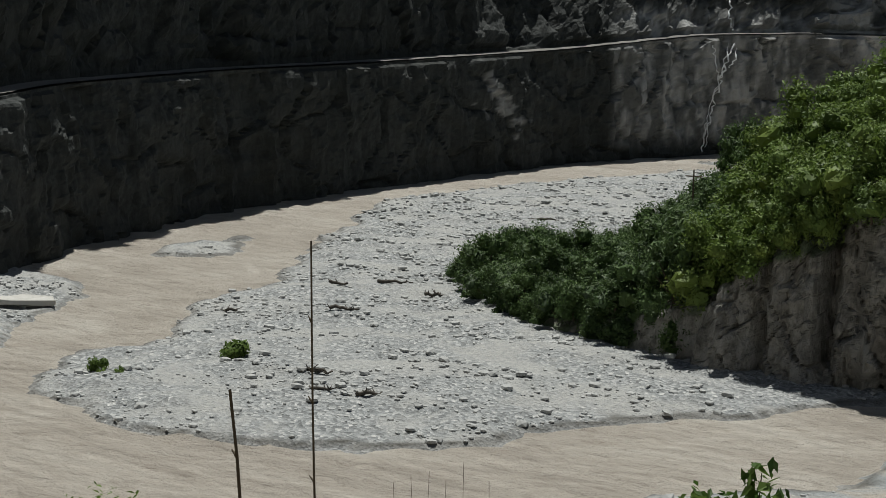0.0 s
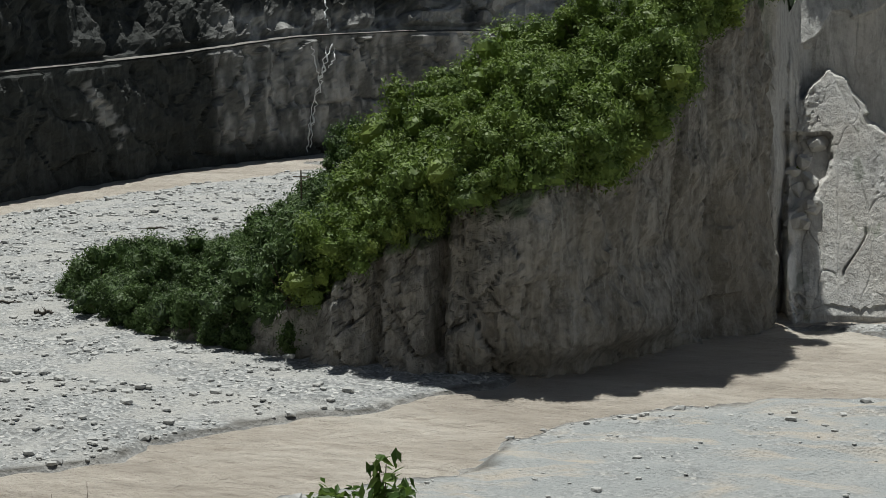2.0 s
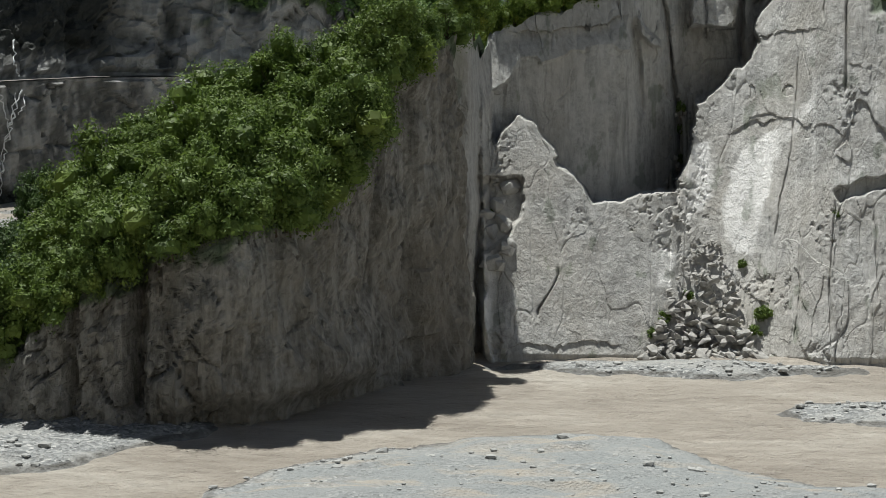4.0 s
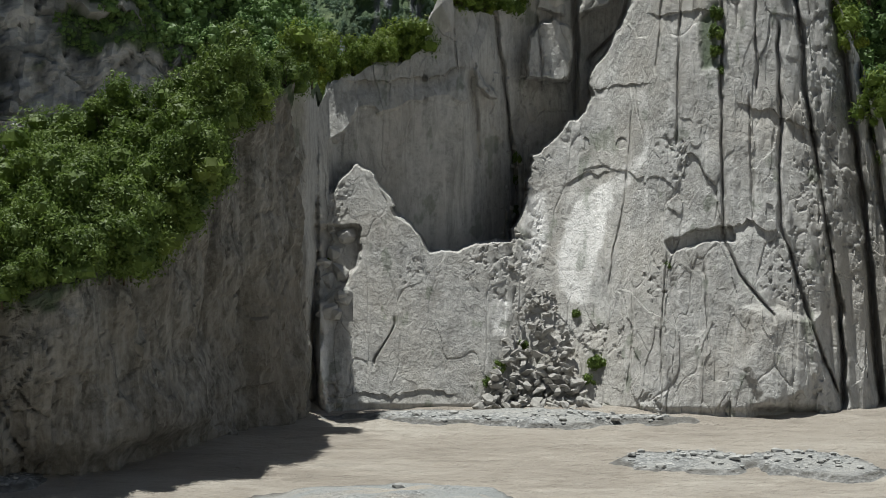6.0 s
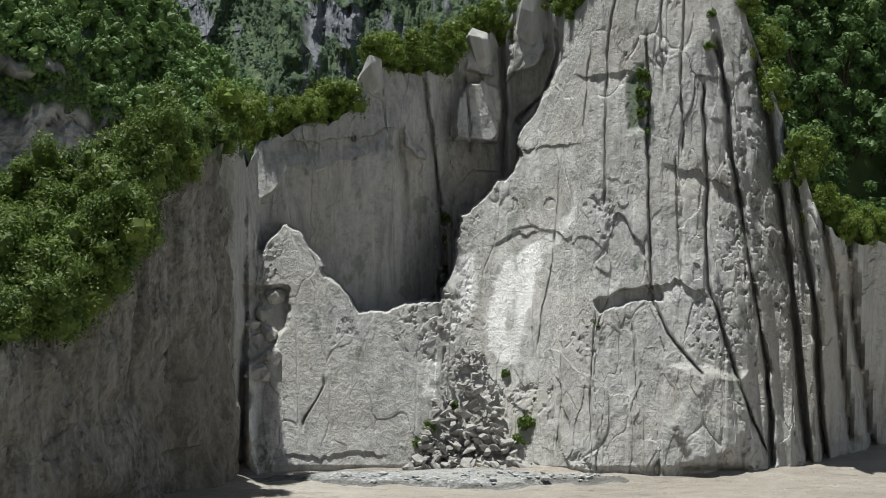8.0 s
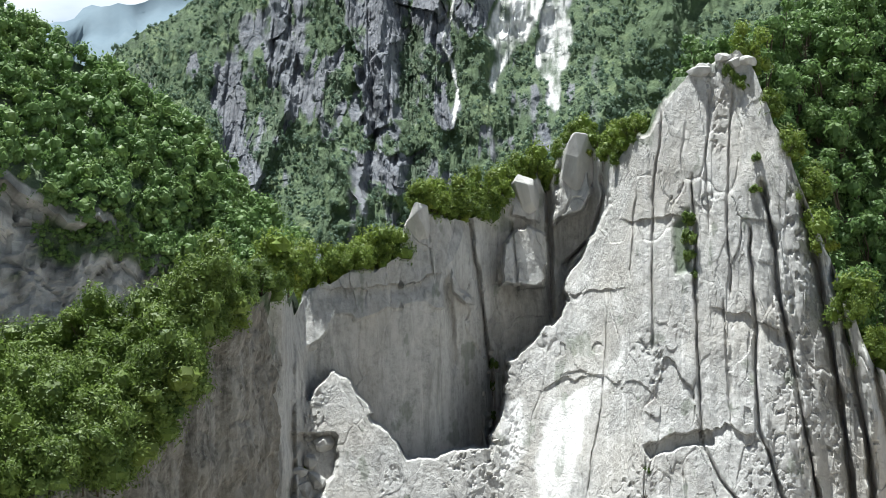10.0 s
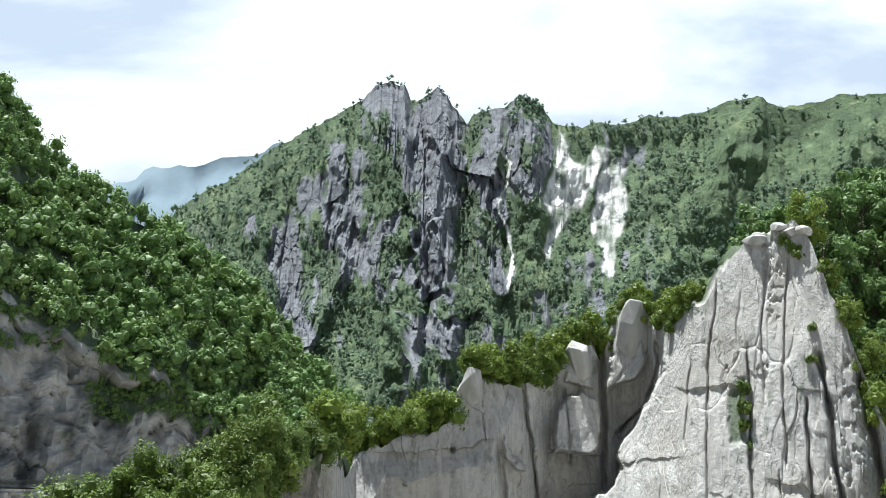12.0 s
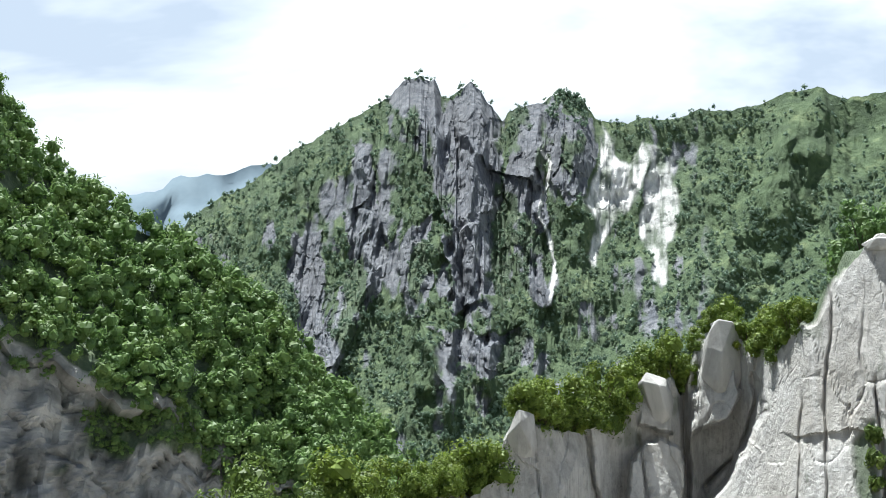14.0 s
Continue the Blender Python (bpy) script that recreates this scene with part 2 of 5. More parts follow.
def grid_faces(rows, cols):
    i = np.arange(rows * cols).reshape(rows, cols)
    return np.stack([i[:-1, :-1], i[:-1, 1:], i[1:, 1:], i[1:, :-1]], -1).reshape(-1, 4)


def sheet(name, X, Y, Z, mat, smooth=True, attrs=None):
    return mesh_np(name, np.stack([X, Y, Z], -1).reshape(-1, 3), grid_faces(*X.shape), mat, smooth, attrs)


def part(name, me, parent, label=""):
    ob = new(name, me)
    ob.parent = parent
    return tagged(ob, label)


def along(points, n):
    """n points evenly along a smooth line through the given ones, which may have any number of values."""
    p = np.array(points, float)
    seg = np.hypot(np.diff(p[:, 0]), np.diff(p[:, 1]))
    s = np.concatenate([[0], np.cumsum(seg)])
    q = np.linspace(0, s[-1], n)
    out = np.stack([np.interp(q, s, p[:, k]) for k in range(p.shape[1])], 1)
    w = max(1, n // (len(p) * 4))
    pad = np.concatenate([np.repeat(out[:1], w, 0), out, np.repeat(out[-1:], w, 0)])
    kern = np.ones(2 * w + 1) / (2 * w + 1)
    return np.stack([np.convolve(pad[:, k], kern, "valid") for k in range(p.shape[1])], 1), q


def inside(px, py, poly):
    """Distance into a polygon (negative outside)."""
    p = np.array(poly, float)
    q = np.roll(p, -1, 0)
    d2, odd = np.full(px.shape, 1e9), np.zeros(px.shape, bool)
    for (ax, ay), (bx, by) in zip(p, q):
        ex, ey = bx - ax, by - ay
        t = np.clip(((px - ax) * ex + (py - ay) * ey) / (ex * ex + ey * ey), 0, 1)
        d2 = np.minimum(d2, (px - ax - t * ex) ** 2 + (py - ay - t * ey) ** 2)
        cross = (ay > py) != (by > py)
        odd ^= cross & (px < (bx - ax) * (py - ay) / (by - ay if by != ay else 1e-9) + ax)
    return np.where(odd, 1, -1) * np.sqrt(d2)


def rocky(seed, rough=0.28, flat=0.75, sub=1):
    """A broken, angular stone of unit size, as a bmesh turned into arrays."""
    bm = bmesh.new()
    bmesh.ops.create_icosphere(bm, subdivisions=sub, radius=0.5)
    rnd = random.Random(seed)
    planes = [(Vector((rnd.gauss(0, 1), rnd.gauss(0, 1), rnd.gauss(0, 1))).normalized(), rnd.uniform(0.26, 0.42)) for _ in range(9)]
    for v in bm.verts:
        for nrm, d in planes:
            over = v.co.dot(nrm) - d
            if over > 0:
                v.co -= nrm * over
        v.co *= 1 + rnd.uniform(-rough, rough) * 0.3
        v.co.z *= flat
    co = np.array([v.co[:] for v in bm.verts])
    fc = np.array([[v.index for v in f.verts] for f in bm.faces])
    bm.free()
    return co, fc


def turned(rnd, spin=3.14159, tilt=0.4):
    return np.array(Euler((rnd.uniform(-tilt, tilt), rnd.uniform(-tilt, tilt), rnd.uniform(-spin, spin))).to_matrix())


def joined(pieces):
    """Arrays of many (co, faces) put together."""
    off, cs, fs = 0, [], []
    for c, f in pieces:
        cs.append(c)
        fs.append(f + off)
        off += len(c)
    return np.concatenate(cs), np.concatenate(fs)


def tube(points, radii, sides=6):
    """A bent, tapering tube as arrays of quads."""
    pts = [Vector(p) for p in points]
    co = []
    for i, p in enumerate(pts):
        d = (pts[min(i + 1, len(pts) - 1)] - pts[max(i - 1, 0)]).normalized()
        a = d.orthogonal().normalized()
        b = d.cross(a)
        for k in range(sides):
            w = 2 * math.pi * k / sides
            co.append((p + (a * math.cos(w) + b * math.sin(w)) * radii[i])[:])
    fs = [[i * sides + k, i * sides + (k + 1) % sides, (i + 1) * sides + (k + 1) % sides, (i + 1) * sides + k]
          for i in range(len(pts) - 1) for k in range(sides)]
    return np.array(co), np.array(fs)


def puff(at, radius, rs, squash=0.85):
    """A lumpy body of twigs and leaves inside a clump: a cube's faces pushed out to an uneven ball."""
    q = np.linspace(-1, 1, 3)
    co, fs = [], []
    for axis in range(3):
        for side in (-1, 1):
            u, v = np.meshgrid(q, q)
            p = np.stack([np.full(u.shape, side), u, v * side], -1).reshape(-1, 3)
            fs.append(grid_faces(3, 3) + 9 * len(co))
            co.append(np.roll(p, axis, 1))
    co = np.concatenate(co)
    co = co / np.linalg.norm(co, axis=1)[:, None]
    key = np.round(co * 8)
    wob = 1 + 0.5 * (lattice(key[:, 0] + 40, key[:, 1] + 40, key[:, 2] + 40, int(rs.integers(0, 9999))) - 0.5)
    return co * (wob * radius)[:, None] * np.array([1, 1, squash]) + at, np.concatenate(fs)


def leaf_cards(rs, centres, radii, count, size, up=0.35, body=0.62, scatter=0.5):
    """Small pointed leaf sprays (quads) that lie over clumps, which have a body of their own."""
    which = rs.integers(0, len(centres), count)
    d = rs.normal(size=(count, 3))
    d[:, 2] += up
    d /= np.linalg.norm(d, axis=1)[:, None]
    at = centres[which] + d * (radii[which] * rs.uniform(0.58, 1.15, count))[:, None]
    nrm = d + rs.normal(scale=scatter, size=(count, 3))
    nrm[:, 2] += 0.12
    nrm /= np.linalg.norm(nrm, axis=1)[:, None]
    a = np.cross(nrm, rs.normal(size=(count, 3)))
    a /= np.linalg.norm(a, axis=1)[:, None]
    b = np.cross(nrm, a)
    s = (size * rs.uniform(0.55, 1.4, count))[:, None]
    droop = np.array([0, 0, -0.3])
    co = np.stack([at - a * s, at - b * s * 0.45, at + a * s + droop * s, at + b * s * 0.45], 1).reshape(-1, 3)
    cards = (co, np.arange(count * 4).reshape(-1, 4))
    return joined([cards] + [puff(c, r * body, rs) for c, r in zip(centres, radii)]) if body else cards


def clumps(rs, n, r, h, low=0.25):
    """Centres and radii of the clumps that make an uneven crown, standing on z = 0."""
    w = rs.uniform(0, 2 * np.pi, n)
    k = rs.uniform(low, 1, n)
    rad = r * np.sqrt(np.clip(1 - (k * 1.05 - 0.35) ** 2 / 0.62, 0.05, 1)) * rs.uniform(0.35, 0.85, n)
    return np.stack([np.cos(w) * rad, np.sin(w) * rad, k * h * 0.86], 1), rs.uniform(0.2, 0.56, n) * r


def tree_meshes(seed, r, h, leaves, size, mat, low=0.25):
    rs = np.random.default_rng(seed)
    c, cr = clumps(rs, 15, r, h, low)
    crown = mesh_np("crown", *leaf_cards(rs, c, cr, leaves, size), mat)
    limbs = [tube([(0, 0, -0.8), (0.05 * r, 0, h * 0.2), (0.0, 0.06 * r, h * 0.45), (0.1 * r, 0, h * 0.7)],
                  [0.05 * h * 0.5, 0.018 * h, 0.013 * h, 0.005 * h])]
    for p in c[:8]:
        limbs.append(tube([(0, 0, h * 0.12), tuple(p * 0.5 + np.array([0, 0, h * 0.06])), tuple(p)], [0.012 * h, 0.008 * h, 0.003 * h], 5))
    return crown, mesh_np("trunk", *joined(limbs), BARK, True)


def grow(name, kinds, spots, rnd, label, category, group, size=(0.8, 1.25)):
    """Trees of the given kinds at the spots; each a thing with a trunk and a crown."""
    firsts = []
    for i, (x, y, z, k) in enumerate(spots):
        j = rnd.randrange(len(kinds))
        m = pose(x, y, z, rnd.uniform(-6, 6), rnd.uniform(-6, 6), rnd.uniform(0, 360))
        s = k * rnd.uniform(*size)
        ob = tagged(new(name), label, category, group)
        ob.matrix_basis = m @ Matrix.Diagonal((s, s, s * rnd.uniform(0.85, 1.15), 1))
        part("trunk", kinds[j][1], ob)
        part("crown", kinds[j][0], ob)
        firsts.append(ob)
    return firsts


def thicket(name, mat, spots, seed, leaves, size, parent=None, label="", category="", kind="stuff", clump_count=6):
    """Uncountable far woods: many small crowns of leaf sprays in one mesh."""
    rs = np.random.default_rng(seed)
    kinds = []
    for k in range(6):
        c, cr = clumps(rs, clump_count, 1.0, 1.9, 0.1)
        cr = cr * 1.25
        kinds.append(leaf_cards(rs, c, cr, leaves, size, 0.35, 0.6, 0.55))
    pieces = []
    for x, y, z, s in spots:
        co, f = kinds[rs.integers(0, 6)]
        w = rs.uniform(0, 6.283)
        rot = np.array([[math.cos(w), -math.sin(w), 0], [math.sin(w), math.cos(w), 0], [0, 0, rs.uniform(0.8, 1.25)]])
        pieces.append((co @ rot.T * s + np.array([x, y, z]), f))
    ob = new(name, mesh_np(name, *joined(pieces), mat))
    ob.parent = parent
    return tagged(ob, label, category, "", kind)


# ---------------- ground and river ----------------
BAR_MAIN = [(-106, 108), (-92, 105), (-76, 107), (-64, 118), (-54, 131), (-45, 146), (-40, 158), (-80, 168), (-92, 180), (-70, 230), (-80, 300),
            (-112, 345), (-135, 318), (-149, 275), (-156, 244), (-141, 201), (-121, 167), (-116, 139)]
BAR_NEAR = [(-52, 104), (-41, 117), (-28, 134), (-16, 146), (-8, 149), (1, 146), (9, 138), (22, 133), (60, 120), (90, 60), (-40, 60)]
BAR_LEFT = [(-147, 155), (-133, 141), (-127, 124), (-122, 112), (-130, 90), (-180, 120), (-175, 160)]
SMALL_BARS = [(-147, 182, 5, 9), (19, 159, 6, 4), (31, 160, 6, 5), (-5, 181, 17, 2.2), (-120, 341, 16, 3), (-150, 128, 4, 4)]


def bed(x, y):
    """Height of the valley floor: gravel bars above the water, channels below it."""
    wob = fbm(x * 0.06, y * 0.06, 0, 4, 3) * 3.0 + fbm(x * 0.4, y * 0.4, 0, 3, 5) * 0.5
    d = np.maximum(np.maximum(inside(x, y, BAR_MAIN), inside(x, y, BAR_NEAR)), inside(x, y, BAR_LEFT)) + wob
    for cx, cy, rx, ry in SMALL_BARS:
        d = np.maximum(d, (1 - np.hypot((x - cx) / rx, (y - cy) / ry)) * min(rx, ry) + wob * 0.9)
    h = np.where(d > 0, np.minimum(0.25 + d * 0.10, 1.1), np.maximum(d * 0.3, -1.5))
    lumps = fbm(x * 0.11, y * 0.3, 0, 5, 8) * 0.35 + fbm(x * 0.9, y * 0.9, 0, 3, 12) * 0.12
    h = h + np.where(d > 0, np.clip(lumps, -0.3, 1) * np.clip(d * 0.4, 0, 1), 0)
    return h, d


def near_bank(x, y):
    """The steep hillside under the viewpoint; the unseen rise behind it is added to block sky light."""
    dist = np.hypot(x * 0.75, y)
    sky_block = np.where(y < -4, 33 + 0.8 * np.clip(-y - 4, 0, 220), -50.0)
    return np.maximum(sky_block, 34.4 - 0.62 * np.maximum(dist - 2.0, 0)) + fbm(x * 0.12, y * 0.12, 0, 4, 21) * 1.0 * np.clip(dist / 8, 0, 1)


gx = np.concatenate([[-4000, -2000, -900, -420, -260], np.arange(-210, 90, 0.8), [120, 200, 400, 900, 2000, 4000]])
gy = np.concatenate([[-4000, -1500, -500, -150, -60, -30], np.arange(-20, 84, 2.0), np.arange(84, 230, 0.7), np.arange(230, 400, 1.5), [430, 500, 700, 1200, 2400, 4000]])
GX, GY = np.meshgrid(gx, gy)
bh, bd = bed(GX, GY)
GZ = np.maximum(bh, near_bank(GX, GY))
wet = np.clip(1 - np.abs(bd - 0.15) / 0.7, 0, 1) * (GZ < 1.5)
ground = tagged(new("ground", sheet("ground", GX, GY, GZ, GRAVEL, True, {"wet": wet, "silt": step(inside(GX, GY, BAR_NEAR), -3, 1)})), "grey river gravel bars and stony valley floor", "ground", "", "structure")
bank_mask = near_bank(gx[None, :], gy[:, None]) > bh + 0.3
ground.data.materials.append(SOIL)
ground.data.polygons.foreach_set("material_index", (bank_mask[:-1, :-1] & bank_mask[1:, 1:]).ravel().astype(np.int32))

wx, wy = np.meshgrid(np.arange(-215, 95, 1.0), np.arange(66, 420, 1.0))
wz = fbm(wx * 0.25 + wy * 0.1, wy * 0.5, 0, 4, 31) * 0.16 - 0.05
tagged(new("water", sheet("water", wx, wy, wz, WATER)), "brown silty river water with choppy ripples", "river", "", "structure")

# ---------------- main cliff ----------------
FOOT = [(-24, 186), (-19.5, 186), (-18.8, 182.2), (-4, 185.5), (6, 188), (12, 187.5), (19, 183), (30, 182.5), (36, 184), (41, 187.5), (48, 198), (58, 214), (70, 226)]
TOP = [(-24, 35.6), (-23.4, 36.4), (-20, 35.9), (-19.1, 33.4), (-17.6, 35.8), (-16.3, 37.1), (-10.1, 38.0), (-7.6, 40.1), (-7.0, 43.2), (-5.3, 45.3), (-4.2, 43.8), (-0.2, 43.5), (2.3, 44.4),
       (4.1, 45.9), (6.0, 47.7), (7.5, 48.0), (8.5, 46.2), (9.4, 48.6), (10.3, 52.0), (11.9, 52.7), (13.7, 51.7), (14.6, 49.8), (16.5, 50.5), (19.6, 52.4), (22.1, 56.8), (23.9, 59.1),
       (25.8, 60.9), (29.5, 61.8), (31.3, 60.2), (32.8, 55.9), (35.2, 49.8), (38.3, 41.7), (40.8, 35.5), (43.8, 28.5), (46, 26), (56, 24), (70, 22)]
# outlines on the face (along, up) of lit and shaded areas, shaped as slabs that lean back into the sun and upright ones
# that turn away from it
# PANEL follows a cast shadow's edge; the shade is put into the shape
PANEL = [(-18.6, 29.0), (-14.5, 32.7), (-5.9, 34.2), (-2.3, 34.6), (2.4, 34.0), (2.6, 18.8), (-0.5, 18.9), (-3.2, 18.5), (-6.3, 17.4), (-8.5, 19.5), (-10.6, 22.0), (-12.6, 25.6), (-14.5, 26.9), (-18.4, 24.4)]
UPPER = [(2.4, 18.8), (4.6, 28.7), (6.4, 30.0), (9.8, 33.4), (10.6, 36.5), (12.4, 39.9), (15.4, 45.0), (14.9, 50.0), (14.4, 54.0), (0, 54), (-3.0, 44), (-2.6, 34.5)]
BLOCKS_LIT = [[(3.4, 36.8), (8.3, 36.6), (8.5, 41.8), (6.2, 43.2), (3.6, 41.0)], [(9.6, 43.5), (13.4, 46.0), (13.2, 52), (10.2, 51)], [(4.4, 44.0), (8.0, 43.6), (7.6, 48), (5, 47)], [(-1.8, 37.8), (0.0, 35.2), (1.2, 30.0), (0.6, 29.6), (-0.6, 34), (-1.9, 36)]]
WEDGE = [(-18.9, 22.0), (-18.5, 24.3), (-14.5, 26.9), (-12.6, 25.7), (-10.4, 22.8), (-13.5, 21.0), (-15.7, 20.5)]
RECESS = [(-19.2, 20.9), (-14.8, 20.2), (-14.9, 15.8), (-16.2, 13.6), (-19.2, 11.8)]
BULGE = [(28.2, 11.1), (35.4, 10.8), (36.4, 4.9), (34.5, 1.1), (30.1, 1.1), (28.6, 4.8)]
SLOT = [(19.0, 18.9), (22.5, 19.9), (25.8, 20.4), (26.2, 18.8), (19.7, 17.9)]
GAP = [(22.1, 42.8), (23.9, 44.6), (24.6, 38.0), (22.9, 37.8)]
PALE = [[(8.1, 22.0), (10.3, 24.2), (13.3, 25.8), (16.9, 29.7), (16.7, 27.4), (12.8, 22.1), (12.0, 17.1), (10.2, 12.0), (8.3, 12.3), (7.0, 17.0)], [(3.7, 23.8), (5.9, 24.4), (6.3, 18.0), (3.4, 16.0)], [(0.4, 12.2), (1.9, 12.8), (1.7, 8.1), (0.2, 8.7)],
        # strip beside the cleft: its sunlight is painted as pale rock
        [(-18.9, 12), (-18.0, 12), (-18.0, 0), (-19.2, 0)]]
# cracks: heights from top to bottom, place along the face at each, half width, depth
CRACKS = [((47.4, 35.8, 20.4), (24.4, 24.9, 25.5), 0.22, 1.1), ((19.2, 15.4, 11.1), (25.5, 27.2, 31.0), 0.22, 1.0), ((42, 35.9, 21.1, 13.7, 2.5), (30.7, 30.9, 31.7, 34.1, 38.1), 0.28, 1.6),
          ((47, 37.4, 25.1, 12, 1), (32.2, 33.6, 35.9, 37.9, 39.2), 0.42, 3.2), ((45, 39.1, 23.7, 8.8, -1), (36.6, 38.0, 40.4, 42.3, 43.0), 0.5, 4.0), ((44.6, 33, 17.6, -1), (38.3, 40.9, 43.3, 45.2), 0.5, 4.5),
          ((36, 20, 4), (42.4, 45.4, 47.4), 0.6, 4.0), ((30, 15, 2), (46.2, 48.2, 50.0), 0.7, 4.0), ((50.4, 46.2, 41.8, 38.8), (14.9, 14.6, 13.7, 10.6), 0.4, 1.8), ((47.8, 40, 33.2), (8.5, 8.7, 9.1), 0.35, 2.4),
          ((43.6, 34.5, 25.3, 19.1), (0.2, 1.4, 2.3, 2.5), 0.4, 2.4), ((36.4, 32.7, 28), (-2.3, -1.6, -1.6), 0.55, 1.8), ((38, 12, -2), (-19.3, -19.2, -19.2), 0.8, 4.0), ((56, 48, 30), (21.6, 20.4, 20.0), 0.2, 0.7),
          ((58, 50, 43), (26.6, 26.0, 26.3), 0.22, 0.9), ((57, 44, 36), (28.6, 28.2, 28.6), 0.2, 0.8), ((33, 22, 14), (15.4, 14.2, 13.0), 0.18, 0.5), ((17, 9, 2), (19.4, 18.6, 18.9), 0.16, 0.5), ((16, 8), (23.4, 23.8), 0.15, 0.4),
          ((43, 36), (4.6, 5.4), 0.2, 0.8), ((9.6, 5.6), (-10.6, -12.8), 0.16, 0.6), ((42, 38), (-4.2, -3.6), 0.18, 0.5), ((34, 22), (27.6, 28.6), 0.2, 0.6), ((46, 38), (18.2, 17.4), 0.18, 0.6), ((14, 3), (15.6, 15.2), 0.14, 0.4)]
# ledges: from, to, height, slope, how far the lip above stands out
LEDGES = [(-15.5, -3.5, 36.2, 0.10, 0.7), (-18, -4, 1.2, 0.05, 0.22), (27, 35, 33.8, -0.3, 0.5), (11, 17, 35.6, 0.05, 0.35), (3, 9, 36.3, 0.0, 0.9), (26, 31, 20.8, -0.05, 0.5), (17, 24, 43.6, 0.1, 0.4), (8, 13, 25.2, 0.35, 0.3)]


def edge_at(z):
    """Where the sunlit face ends and turns away."""
    return np.interp(z, [0, 20, 40, 50, 60], [43.6, 41.3, 37.4, 35.2, 33.0])


def mask(x, z, outline, soft=0.35):
    return step(inside(x + 0.5 * fbm(x * 0.35, z * 0.35, 0, 4, 44), z + 0.6 * fbm(x * 0.35, z * 0.35, 5, 4, 45), outline), -soft, soft)


cx = np.concatenate([np.arange(-22, 46, 0.125), np.arange(46, 70.1, 0.5)])
zz = np.linspace(-1.5, 66, 300)
KX_, KZ_ = np.meshgrid(cx, zz)
lean = np.interp(KX_, [-24, -19.6, -18.6, 0, 3, 12, 18, 36], [0.06, 0.1, 0.66, 0.66, 0.78, 0.86, 0.66, 0.54])
brow = step(KX_, -18.5, -17) * (1 - step(KX_, -3, -1)) * step(KZ_, 32, 35)
lean = lean * (1 - brow) + brow * 0.36
past = step(KX_ - edge_at(KZ_), -0.6, 0.6)
lean = lean * (1 - past) + 0.02 * past
lean_sum = np.cumsum(lean, axis=0) * (zz[1] - zz[0])
wide_ = np.ones(13) / 13
lean_sum = np.stack([np.convolve(np.pad(row, 6, mode="edge"), wide_, "valid") for row in lean_sum])
# upright slabs hang from the brow, so that they stand back behind the leaning ones below them
hang_z = np.interp(cx, [-19, -3, 0, 4, 8, 12, 14.5], [34.5, 35.5, 43.5, 46, 48, 52, 51])
hang_y = np.array([np.interp(hang_z[i], zz, lean_sum[:, i]) for i in range(len(cx))])
hang_y = np.convolve(np.pad(hang_y, 12, mode="edge"), np.ones(25) / 25, "valid")


